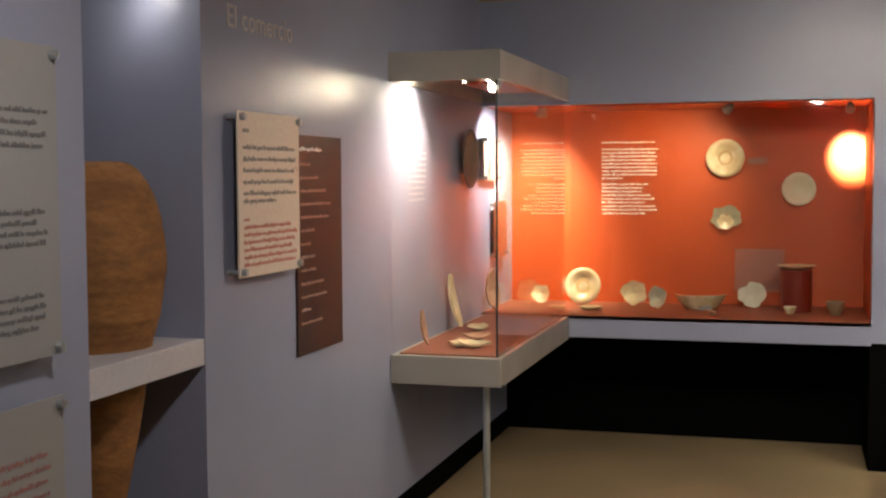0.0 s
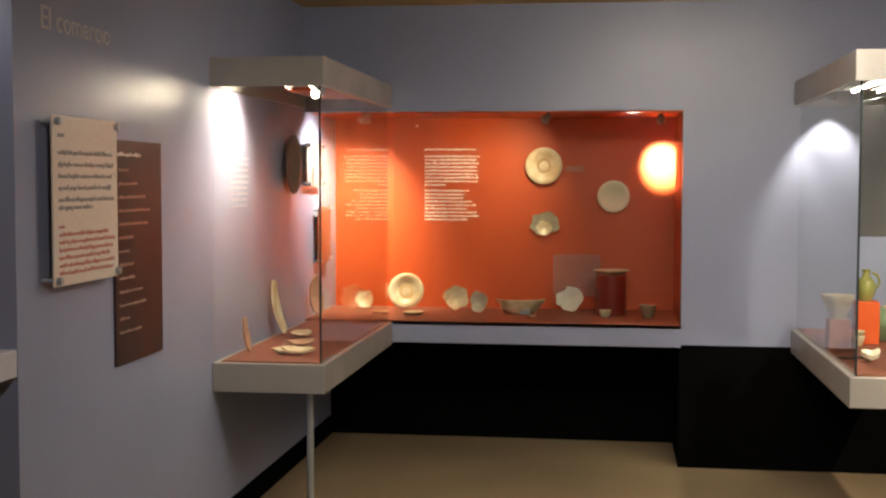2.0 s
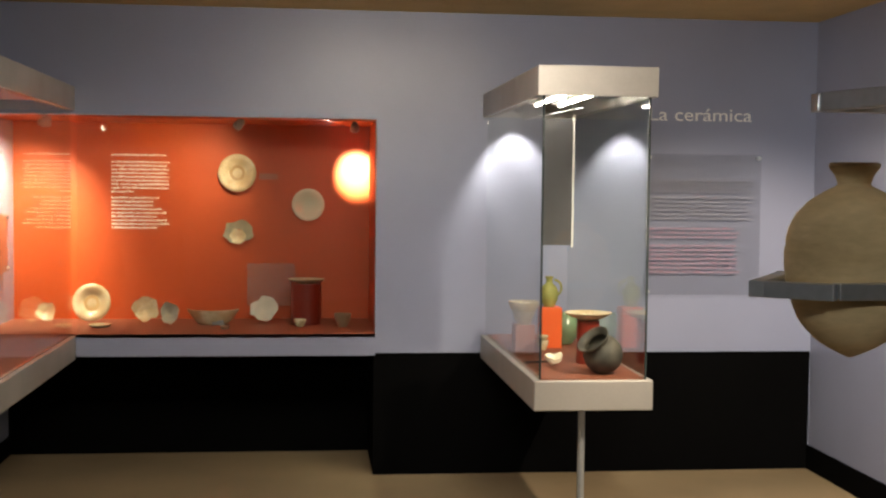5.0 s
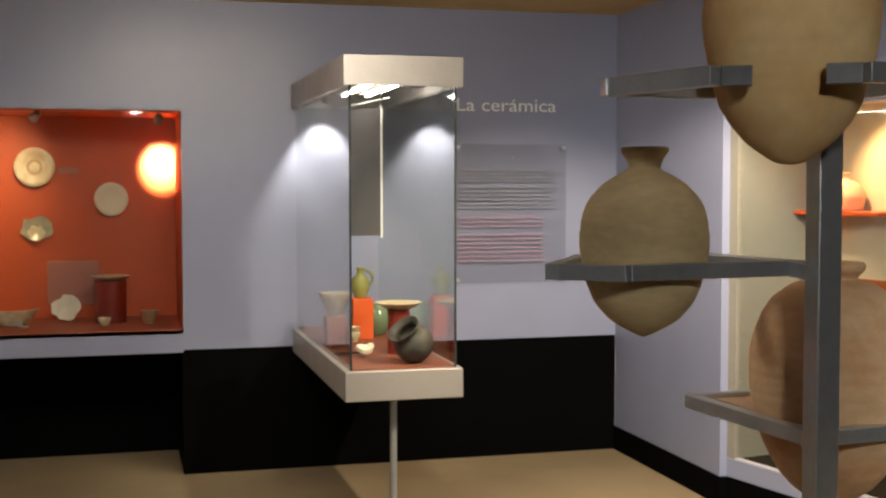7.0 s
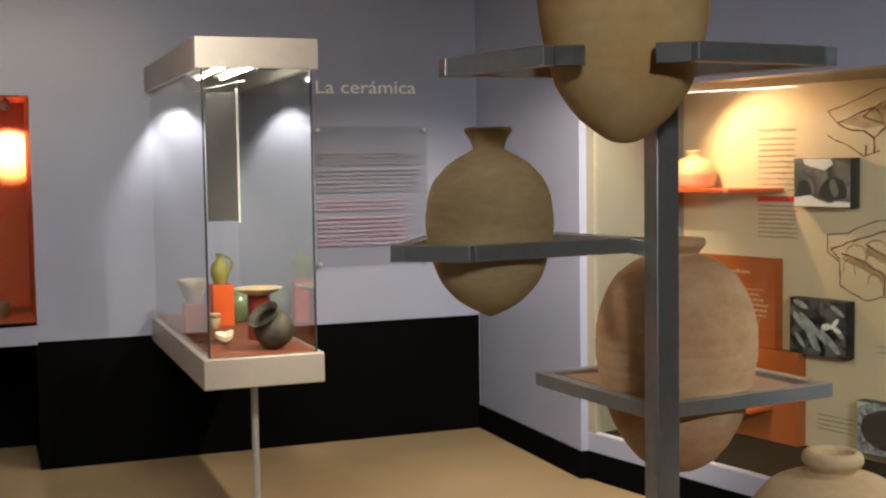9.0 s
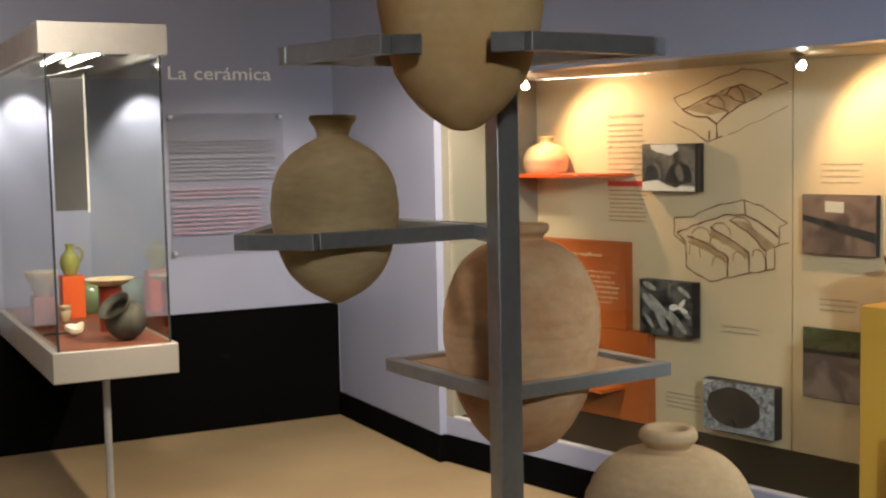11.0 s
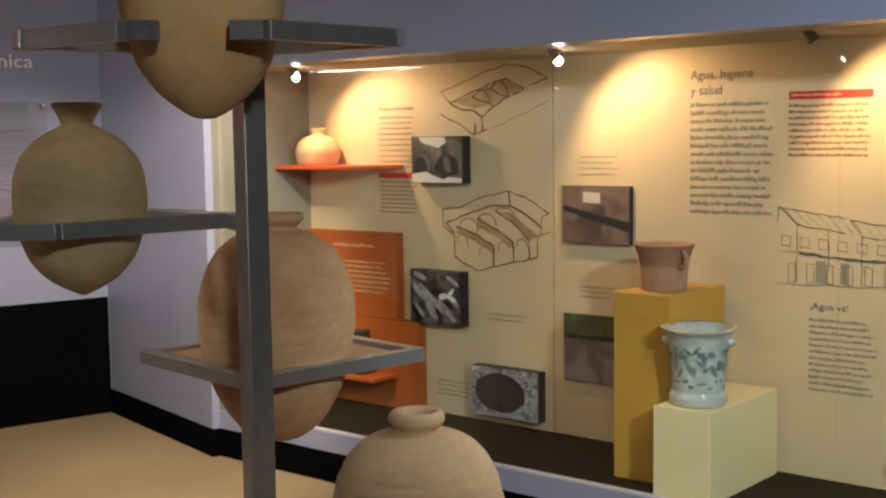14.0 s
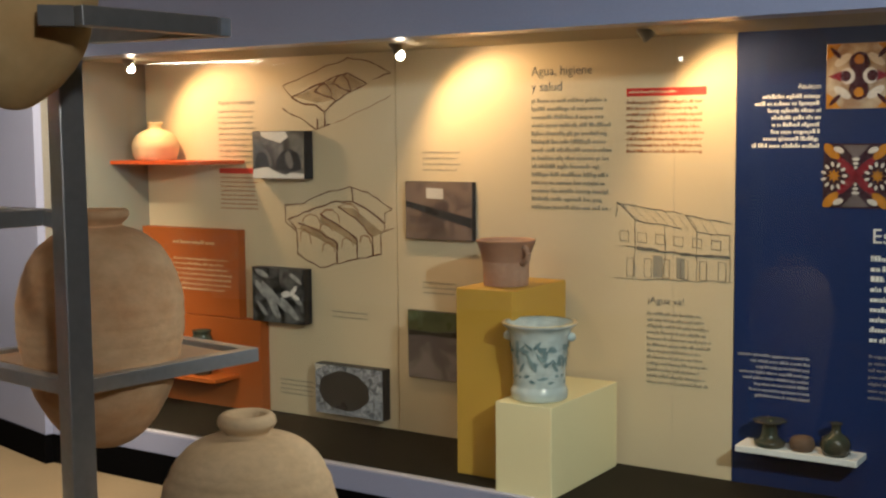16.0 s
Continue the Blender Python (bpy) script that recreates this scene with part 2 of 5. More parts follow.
def curve_through(keys, steps=6):
    """A smooth run of (radius, height) pairs through the keys."""
    out = []
    n = len(keys)
    for i in range(n - 1):
        p0, p1, p2, p3 = keys[max(0, i - 1)], keys[i], keys[i + 1], keys[min(n - 1, i + 2)]
        for s in range(steps):
            t = s / steps
            out.append(tuple(0.5 * (2 * b + (c - a) * t + (2 * a - 5 * b + 4 * c - d) * t * t + (3 * b - a - 3 * c + d) * t ** 3) for a, b, c, d in zip(p0, p1, p2, p3)))
    out.append(keys[-1])
    return [(max(r, 0.0005), z) for r, z in out]


def lettering(name, text, m, height, material, parent, depth=0.002, width=None):
    """Raised words, height being that of a capital, from the built-in font; m's x runs along the line."""
    cu = bpy.data.curves.new(name, "FONT")
    cu.body, cu.size, cu.extrude, cu.resolution_u = text, height / 0.72, depth, 3
    tmp = bpy.data.objects.new(name, cu)
    scene.collection.objects.link(tmp)
    bpy.context.view_layer.update()
    me = bpy.data.meshes.new_from_object(tmp)
    bpy.data.objects.remove(tmp)
    if width:
        xs = [v.co.x for v in me.vertices]
        k = width / (max(xs) - min(xs))
        for v in me.vertices:
            v.co.x *= k
    me.transform(pose(0, 0, 0, 90))
    me.materials.append(material)
    ob = new(name, me)
    ob.parent = parent
    ob.matrix_local = m
    ob["kind"] = "stuff"
    return ob


def slab(x0, x1, y, z0, z1, bm):
    """One small raised bar of print."""
    f = [bm.verts.new((px, y - 0.0006, pz)) for px, pz in ((x0, z0), (x1, z0), (x1, z1), (x0, z1))]
    g = [bm.verts.new((px, y + 0.0006, pz)) for px, pz in ((x0, z0), (x1, z0), (x1, z1), (x0, z1))]
    bm.faces.new(f)
    for k in range(4):
        bm.faces.new((f[(k + 1) % 4], f[k], g[k], g[(k + 1) % 4]))


def lines_of_bars(x0, x1, z_top, z_bot, rows, height, y=-0.002, ragged=0.2, seed=1, align="left", skip=(), short=()):
    """Unreadable lines of print as letter-wide bars in words, one row under the other."""
    rnd = random.Random(seed)
    bm = bmesh.new()
    for k in range(rows):
        if k in skip:
            continue
        z = z_top + (z_bot - z_top) * (k + 0.5) / rows
        w = (x1 - x0) * (1 - ragged * rnd.random()) * (0.4 if k in short else 1)
        a, b = (x0, x0 + w) if align == "left" else (x1 - w, x1)
        x = a
        while x < b - height * 0.4:
            for letter in range(rnd.randint(2, 9)):
                w = height * rnd.choice((0.2, 0.42, 0.46, 0.5, 0.7))
                if x + w > b:
                    break
                up = rnd.random()
                lo = z - height * (0.66 if up > 0.9 else 0.38)
                hi = z + height * (0.62 if up < 0.28 else 0.26)
                slab(x, x + w, y, lo, hi, bm)
                x += w + height * 0.13
            x += height * 0.34
    return bm


def frame_of(origin, along):
    """A wall's own frame: x along it, y into it, z up."""
    x = Vector((*along, 0)).normalized()
    y = Vector((0, 0, 1)).cross(x)
    m = Matrix((x, y, Vector((0, 0, 1)))).transposed().to_4x4()
    return Matrix.Translation(origin) @ m


def piece(name, bm, material, m=None, label="", category="", group="", kind="", smooth=False):
    ob = part(name, bm, material, smooth=smooth)
    if m is not None:
        ob.matrix_world = m
    return tagged(ob, label, category, group, kind)


# ---- plan ----
LW = -1.43            # left wall
RECESS_Y = 0.82       # back of the orange recess
TOP = 2.65            # ceiling
CY = -1.705           # fronts of the two glass cases
NICHE = Vector((4.205, -2.03, 0))   # a point of the cream panel wall
ALONG = Vector((0.2244, -0.9745, 0))
INTO = Vector((0.9745, 0.2244, 0))
FRONT = Vector((3.40, -1.36, 0))    # left end of the long display niche's front
M_BACK = Matrix.Identity(4)
M_RECESS = frame_of((0, RECESS_Y, 0), (1, 0))
M_LEFT = frame_of((LW, 0, 0), (0, 1))
M_PANEL = frame_of(NICHE, ALONG[:2])
DEPTH = (NICHE - FRONT).dot(INTO)
S0 = (FRONT - NICHE).dot(ALONG)     # where the niche starts, along the panel
S1 = 5.2

# ---- structure ----
piece("floor", box(-4.5, 9.0, -11.0, 3.0, -0.1, 0.0), CARPET, label="worn beige carpet floor", category="floor", kind="structure")
piece("ceiling", box(-4.5, 9.0, -11.0, 3.0, TOP, TOP + 0.1), OCHRE, label="ochre plastered ceiling", category="ceiling", kind="structure")

# Left wall with the jar niche cut through it.
NY0, NY1 = -4.19, -3.53
bm = box(LW - 0.12, LW, NY1, RECESS_Y + 0.1, 0, TOP)
box(LW - 0.12, LW, -11.0, NY0, 0, TOP, bm=bm)
box(LW - 0.12, LW, NY0, NY1, 2.5, TOP, bm=bm)
box(LW - 0.80, LW - 0.12, NY1, NY1 + 0.1, 0, TOP, bm=bm)
box(LW - 0.80, LW - 0.12, NY0 - 0.1, NY0, 0, TOP, bm=bm)
box(LW - 0.90, LW - 0.80, NY0 - 0.1, NY1 + 0.1, 0, TOP, bm=bm)
piece("wall_west", bm, BLUE, label="lilac-blue painted wall with a deep niche", category="wall", kind="structure")

# Back wall: above and right of the recess, with the fascia below it.
bm = box(LW, 0.765, 0.0, 0.12, 2.04, TOP)
box(0.765, 3.36, 0.0, 0.12, 0, TOP, bm=bm)
box(-0.905, 0.765, 0.0, 0.12, 0.69, 0.815, bm=bm)
piece("wall_north", bm, BLUE, label="lilac-blue painted wall over a black base", category="wall", kind="structure")
bm = box(LW, 0.765, RECESS_Y, RECESS_Y + 0.1, 0.815, 2.04)
piece("recess_back", bm, ORANGE, label="orange back board of a wall recess", category="wall", kind="structure")
bm = box(0.765, 0.80, 0.12, RECESS_Y, 0.815, 2.04)
box(LW, 0.80, 0.12, RECESS_Y + 0.1, 2.04, 2.10, bm=bm)
piece("recess_lining", bm, ORANGE, label="orange lining of a wall recess", category="wall", kind="structure")
piece("recess_floor", box(LW, 0.765, 0.0, RECESS_Y, 0.795, 0.8165), TERRA, label="terracotta-coloured board under the exhibits", category="shelf board", kind="structure")
bm = box(LW, 0.80, 0.66, 0.76, 0, 0.80)
box(0.766, 0.80, 0.12, 0.66, 0, 0.80, bm=bm)
box(LW, 0.766, 0.125, 0.66, 0.755, 0.79, bm=bm)
box(0.757, 0.7645, -0.004, 0.659, 0, 0.689, bm=bm)
piece("alcove", bm, BLACK, label="black-painted alcove under the recess", category="wall", kind="structure")
piece("dado", box(0.7648, 3.356, -0.004, 0.002, 0, 0.705), BLACK, label="black base of the wall", category="skirting", kind="structure")
piece("baseboard_west", box(LW - 0.001, LW + 0.012, NY1, 0.66, 0, 0.115), BLACK, label="black skirting board", category="baseboard", kind="structure")

# Right wall, then the long niche turned outwards.
bm = box(3.36, 3.48, -1.36, 0.12, 0, TOP)
piece("wall_east", bm, BLUE, label="lilac-blue painted wall", category="wall", kind="structure")
bm = box(S0, S1, -DEPTH, -DEPTH + 0.14, 1.99, TOP)
piece("niche_lintel", bm, BLUE, M_PANEL, "lilac-blue wall over the display niche", "wall", kind="structure")
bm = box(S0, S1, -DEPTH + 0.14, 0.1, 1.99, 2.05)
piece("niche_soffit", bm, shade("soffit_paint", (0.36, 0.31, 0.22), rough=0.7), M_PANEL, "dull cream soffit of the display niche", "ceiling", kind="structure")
bm = box(S0, S1, -DEPTH - 0.0, 0.1, 0.0, 0.236)
piece("niche_plinth", bm, BLUE, M_PANEL, "lilac-blue plinth of the display niche", "plinth", kind="structure")
piece("niche_floor", box(S0, S1, -DEPTH + 0.06, 0.0, 0.236, 0.241), NICHE_FLOOR, M_PANEL, "dark brown floor board of the display niche", "floor", kind="structure")
piece("baseboard_niche", box(S0 - 0.02, S1, -DEPTH - 0.012, -DEPTH + 0.001, 0, 0.143), BLACK, M_PANEL, "black skirting board", "baseboard", kind="structure")
piece("baseboard_corner", box(3.348, 3.412, -1.374, -1.3605, 0, 0.143), BLACK, label="black skirting board round the wall's end", category="baseboard", kind="structure")
piece("baseboard_east", box(3.348, 3.361, -1.36, -0.004, 0, 0.143), BLACK, label="black skirting board", category="baseboard", kind="structure")
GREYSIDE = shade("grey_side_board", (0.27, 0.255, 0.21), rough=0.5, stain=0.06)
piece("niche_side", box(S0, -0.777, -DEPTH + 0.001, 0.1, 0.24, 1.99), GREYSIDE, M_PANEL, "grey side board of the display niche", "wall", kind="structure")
piece("cream_panel", box(-0.777, 0.832, 0.0, 0.06, 0.24, 1.99), CREAM, M_PANEL, "cream exhibition panel with drawings and text", "display panel", kind="structure")
piece("cream_panel", box(0.838, 2.437, 0.0, 0.06, 0.24, 1.99), CREAM, M_PANEL, "cream exhibition panel with text", "display panel", kind="structure")
piece("navy_panel", box(2.441, S1, -0.003, 0.06, 0.24, 1.99), NAVY, M_PANEL, "navy-blue exhibition panel with tile pictures", "display panel", kind="structure")
bm = box(8.6, 8.7, -11, 1, 0, TOP)
box(-4.5, 8.6, -11, -10.9, 0, TOP, bm=bm)
piece("wall_south", bm, BLUE, label="lilac-blue painted wall", category="wall", kind="structure")

# ---- lamp fixtures ----
def spotlight_fixture(name, eye, target, label, group, glow=BULB, r=0.028, tail=0.06, watts=20, angle=90, blend=0.6, color=(1, 0.80, 0.55), size=0.02, up=0.05, bare=False, ahead=0.004):
    """A small halogen spotlight with its lamp: housing, bulb face and a stem up to its ceiling."""
    aim = look(eye, target)
    f = base(name, Matrix.Translation(eye), label, "spotlight", group)
    loc = Matrix.Translation(eye).inverted() @ aim
    h = part("housing", lathe([(r * 0.5, tail), (r * 0.75, tail * 0.8), (r * 0.9, tail * 0.3), (r, 0.0), (r * 0.86, 0.0), (r * 0.8, 0.008)], 24), ALU, f, smooth=True)
    h.matrix_local = loc
    nose = 0.0
    b = part("bulb", lathe([(r * 0.80, 0.007), (r * 0.72, 0.002 - nose * 0.6), (r * 0.4, 0.001 - nose * 0.92), (0.001, -nose)], 20), glow, f, "glowing bulb face", smooth=True)
    b.matrix_local = loc
    if bare:
        g = part("bulb", lathe([(0.001, -0.02), (0.012, -0.016), (0.019, -0.004), (0.018, 0.008), (0.009, 0.018), (0.001, 0.02)], 20), glow, f, "glowing bare bulb", smooth=True)
        g.matrix_local = pose(0, 0, -0.016)
    back = loc @ Vector((0, 0, tail * 0.5))
    part("stem", rod(back, (back.x, back.y, up), 0.006, seg=8), DARK, f)
    spot(name + "_lamp", aim @ Vector((0, 0, -ahead - nose)), target, watts, angle, blend, size, color)
    return f


# ---- glass cases ----
def glass_case(x0, x1, y0, y1, label, leg_x):
    c = base("glass_case", pose((x0 + x1) / 2, (y0 + y1) / 2, 0), label, "display case", "wall-mounted glass cases")
    c0 = Vector(((x0 + x1) / 2, (y0 + y1) / 2, 0))

    def put(name, bm, mat, lab=""):
        bmesh.ops.translate(bm, verts=bm.verts, vec=-c0)
        return part(name, bm, mat, c, lab)

    put("base_box", box(x0, x1, y0, y1, 0.675, 0.808, 0.004), ALU)
    put("case_floor", box(x0 + 0.034, x1 - 0.034, y0 + 0.034, y1 - 0.002, 0.806, 0.814), TERRA, "terracotta-coloured board")
    # The cap is a tray open below.
    put("cap_box", tray(x0, x1, y0, y1, 2.06, 2.19, 0.018), ALU)
    put("leg", rod((leg_x, y0 + 0.11, 0), (leg_x, y0 + 0.11, 0.676), 0.016), STEEL, "slim steel pole")
    return put


put = glass_case(LW + 0.001, -0.905, CY, -0.002, "glass case with a terracotta floor fixed along the wall", -1.0)
put("front_pane", box(LW + 0.002, -0.934, CY + 0.022, CY + 0.030, 0.809, 2.065), GLASS)
put("side_pane", box(-0.934, -0.926, CY + 0.032, -0.002, 0.815, 2.065), GLASS)
put("edge_strip", box(-0.9335, -0.9255, CY + 0.022, CY + 0.0315, 0.809, 2.065), EDGE, "dark polished glass edge")
put("edge_strip", box(-0.9335, -0.9265, CY + 0.03, -0.002, 0.809, 0.8145), EDGE, "dark polished glass edge")
# Orange material here imitates warm light on the inside of the cap.
put("lamp_board", box(-1.30, -1.03, -0.9, -0.2, 2.10, 2.115, 0.003), ORANGE, "baffle board with the orange light in its colour")

put = glass_case(1.375, 1.91, CY, -0.002, "glass case of pottery standing out from the wall", 1.613)
for a in (1.400, 1.876):
    put("side_pane", box(a, a + 0.008, CY + 0.032, -0.003, 0.809, 2.065), GLASS)
put("front_pane", box(1.409, 1.875, CY + 0.022, CY + 0.030, 0.809, 2.065), GLASS)
for a in (1.400, 1.876):
    put("edge_strip", box(a, a + 0.0085, CY + 0.022, CY + 0.0315, 0.809, 2.065), EDGE, "dark polished glass edge")
for a in (1.50, 1.62):
    put("reflector", box(a, a + 0.075, -1.60, -0.75, 2.085, 2.10, 0.004), WHITE, "white reflector tray")
    put("tube", rod((a + 0.037, -1.57, 2.078), (a + 0.037, -0.78, 2.078), 0.006), glow_material("tube_glow", (1, 0.90, 0.76), 44), "glowing light tube")
put("lamp_bracket", box(1.70, 1.80, -1.48, -1.38, 2.075, 2.17, 0.004), DARK, "dark lamp bracket")
# Hung text board.
b = base("hanging_board", pose(1.61, -1.0, 0), "dark grey text board with a white edge hung in the case", "text board")
part("board", box(-0.078, 0.072, -0.004, 0.004, 1.375, 2.0, 0.001), GREYPANEL, b)
part("edge_strip", box(0.0725, 0.082, -0.005, 0.005, 1.365, 2.02, 0.001), WHITE, b, "white edge strip")
part("hanger", rod((-0.15, 0.15, 2.0), (0.10, -0.10, 2.05), 0.004, seg=8), STEEL, b)

# ---- recess glass and its lamps ----
piece("recess_pane", box(-0.900, 0.764, 0.030, 0.036, 0.8175, 2.039), GLASS, label="clear glass front of the orange recess", category="glass pane", kind="structure")
piece("trim", box(-0.9, 0.765, 0.026, 0.040, 2.030, 2.039), ORANGE, label="orange trim over the glass", category="trim", kind="structure")
RG = "spotlights of the orange recess"
spotlight_fixture("recess_spotlight", (0.652, 0.30, 1.995), (0.682, 0.82, 1.74), "small dark halogen spotlight under the recess top", RG, watts=900, angle=30, blend=1.0, up=0.045, color=(1, 0.76, 0.44))
spotlight_fixture("recess_spotlight", (-0.03, 0.20, 1.995), (-0.62, 0.82, 1.45), "small dark halogen spotlight under the recess top", RG, watts=42, angle=110, blend=1.0, up=0.045, color=(1, 0.74, 0.42))
spotlight_fixture("recess_spotlight", (-1.12, 0.30, 1.995), (-1.40, 0.78, 1.20), "small dark halogen spotlight under the recess top", RG, watts=230, angle=100, blend=1.0, up=0.045, color=(1, 0.78, 0.48))
CG = "spotlights inside the glass cases"
spotlight_fixture("case_spotlight", (-1.0, -1.47, 2.055), (-1.42, -1.62, 1.45), "glaring halogen spotlight under the case cap", CG, glow=BULB, r=0.045, watts=56, angle=172, blend=0.7, up=0.114, bare=True, color=(1, 0.80, 0.58))
spotlight_fixture("case_spotlight", (-1.16, -1.38, 2.075), (-1.43, -1.46, 1.74), "small halogen spotlight under the case cap", CG, r=0.022, watts=62, angle=118, blend=0.6, up=0.084, color=(1, 0.82, 0.60))
spotlight_fixture("case_spotlight", (-1.10, 0.05, 1.985), (-1.42, 0.16, 1.70), "small halogen spotlight under the case cap", CG, r=0.025, watts=70, angle=110, blend=0.8, up=0.054, color=(1, 0.92, 0.82))
spotlight_fixture("case_spotlight", (1.545, -0.17, 2.085), (1.555, 0.0, 1.66), "small halogen spotlight under the case cap", CG, glow=BULB_W, r=0.022, watts=72, angle=76, blend=0.6, up=0.094, color=(1, 0.87, 0.72))

# ---- things in the orange recess ----
def plate(name, m, r, depth, label, material=GLAZE, ring=None, rim=0.25):
    """A dish whose well faces -y when m is the identity."""
    keys = [(0.001, 0.0), (r * 0.45, 0.0), (r * 0.55, depth * 0.25), (r * (1 - rim), depth * 0.7), (r, depth), (r * 0.985, depth + 0.006), (r * (1 - rim) * 0.97, depth * 0.72 + 0.007), (r * 0.53, depth * 0.3 + 0.007), (r * 0.42, 0.008), (0.001, 0.008)]
    t = base(name, m, label, "plate", "ceramic plates and sherds")
    d = part("dish", lathe(keys, 40, wobble=0.01), material, t, smooth=True)
    d.matrix_local = pose(0, 0, 0, 90)
    if ring:
        w = part("painted_ring", lathe([(r * 0.36, 0.0085), (r * 0.40, 0.0095), (r * 0.30, 0.0095), (r * 0.26, 0.0085)], 32, wobble=0.1, caps=False), ring, t, "brown painted motif")
        w.matrix_local = pose(0, 0, 0, 90)
    return t


def sherd(name, m, w, h, label, material=GLAZE, seed=0, curve=0.25, thick=0.008, group="ceramic plates and sherds"):
    """A broken curved piece of a pot with a ragged outline, standing on its base edge."""
    rnd = random.Random(seed)
    bm = bmesh.new()
    n = 18
    front, back = [], []
    for k in range(n):
        a = 2 * math.pi * k / n
        q = rnd.uniform(0.78, 1.06)
        x = math.cos(a) * w / 2 * q
        z = max(0.0, h / 2 + math.sin(a) * h / 2 * q)
        y = -curve * (x * x + (z - h / 2) ** 2) / max(w, h)
        front.append(bm.verts.new((x, y, z)))
        back.append(bm.verts.new((x, y + thick, z)))
    cf, cb = bm.verts.new((0, 0.012, h / 2)), bm.verts.new((0, 0.012 + thick, h / 2))
    for k in range(n):
        j = (k + 1) % n
        bm.faces.new((front[k], front[j], cf))
        bm.faces.new((back[j], back[k], cb))
        bm.faces.new((front[j], front[k], back[k], back[j]))
    bmesh.ops.recalc_face_normals(bm, faces=bm.faces)
    return piece(name, bm, material, m, label, "pottery sherd", group)


RB = RECESS_Y - 0.006
FZ = 0.8172
plate("wall_plate", pose(-0.062, RB, 1.735), 0.118, 0.03, "cream glazed plate with a brown painted centre on the wall", ring=shade("brown_slip", (0.42, 0.28, 0.13), rough=0.3))
plate("wall_plate", pose(0.380, RB, 1.54), 0.102, 0.035, "plain cream bowl hung on the orange wall", rim=0.18, material=shade("ivory_glaze", (0.66, 0.60, 0.44), rough=0.3, stain=0.06))
sherd("wall_sherd", pose(-0.055, RB - 0.012, 1.285, -6), 0.20, 0.165, "grey-green broken bowl on the orange wall", shade("grey_slip", (0.32, 0.30, 0.21), rough=0.5, stain=0.25, stain_size=15), 3)
sherd("sherd", pose(-0.058, RB - 0.030, 1.287, -6), 0.115, 0.10, "pale base of a broken bowl on the wall", GLAZE, 9)
t = plate("standing_plate", pose(-0.918, 0.60, FZ + 0.118, -12), 0.115, 0.03, "cream plate with a brown painted centre standing upright", ring=shade("ochre_slip", (0.55, 0.38, 0.17), rough=0.3))
piece("small_dish", lathe(curve_through([(0.03, 0), (0.055, 0.008), (0.068, 0.018), (0.063, 0.018), (0.04, 0.008), (0.001, 0.006)], 3), 28), GLAZE, pose(-0.83, 0.34, FZ), "small flat cream dish lying on the board", "dish", "ceramic plates and sherds", smooth=True)
sherd("sherd", pose(-0.60, 0.56, FZ, -14, 0, 8), 0.165, 0.165, "pale glazed jug fragment standing on the board", GLAZE, 11, 0.9)
sherd("sherd", pose(-0.437, 0.40, FZ, -14, 0, -6), 0.125, 0.145, "grey-white glazed fragment standing on the board", shade("grey_glaze", (0.46, 0.43, 0.34), rough=0.3, stain=0.25, stain_size=20), 21, 0.8)
sherd("sherd", pose(0.115, 0.57, FZ, -16), 0.175, 0.165, "white glazed plate fragment standing on the board", shade("white_glaze", (0.66, 0.61, 0.50), rough=0.3, stain=0.12, stain_size=20), 5, 0.3)
sherd("sherd", pose(-1.19, 0.60, FZ, -14), 0.13, 0.13, "pale glazed fragment standing on the board", GLAZE, 31, 0.5)
bowl = base("bowl_fragment", pose(-0.19, 0.55, FZ), "long cream fragment of a broken bowl on a clear foot", "pottery sherd", "ceramic plates and sherds")
bm = lathe(curve_through([(0.09, 0.0), (0.12, 0.03), (0.155, 0.085), (0.149, 0.085), (0.112, 0.034), (0.06, 0.008)], 3), 40, wobble=0.02)
bmesh.ops.bisect_plane(bm, geom=bm.verts[:] + bm.edges[:] + bm.faces[:], plane_co=(0, 0.0, 0), plane_no=(0, 1, 0), clear_outer=True)
part("wall", bm, GLAZE, bowl, smooth=True)
part("foot", box(0.0, 0.07, -0.11, -0.04, 0.0, 0.03, 0.003), ACRYLIC, bowl, "small clear support")
st = base("plate_stand", pose(0.37, 0.52, FZ), "dark red cylinder carrying a shallow pale dish", "display stand")
part("cylinder", lathe([(0.088, 0.0), (0.090, 0.005), (0.090, 0.243), (0.088, 0.248)], 36), shade("dark_red_board", (0.17, 0.016, 0.008), rough=0.35, stain=0.1), st)
piece("shallow_dish", lathe(curve_through([(0.04, 0.0), (0.08, 0.008), (0.112, 0.024), (0.107, 0.026), (0.075, 0.014), (0.001, 0.01)], 3), 36), GLAZE, pose(0.37, 0.52, FZ + 0.2482), "shallow pale dish on a dark red cylinder", "dish", "ceramic plates and sherds", smooth=True)


def small_bowl(m, r, h, label, material=GLAZE):
    return piece("small_bowl", lathe(curve_through([(r * 0.55, 0), (r * 0.62, h * 0.15), (r * 0.9, h * 0.6), (r, h), (r * 0.92, h), (r * 0.8, h * 0.55), (r * 0.4, h * 0.15), (0.001, h * 0.12)], 3), 28), material, m, label, "bowl", "ceramic plates and sherds", smooth=True)


small_bowl(pose(0.335, 0.36, FZ), 0.038, 0.042, "tiny pale cup on the terracotta board")
small_bowl(pose(0.588, 0.36, FZ), 0.052, 0.075, "small brown-grey footed bowl on the board", shade("umber_pot", (0.24, 0.15, 0.09), rough=0.5, stain=0.2))
small_bowl(pose(-0.10, 0.22, FZ), 0.03, 0.02, "tiny clay lamp on the terracotta board", CLAY_P)
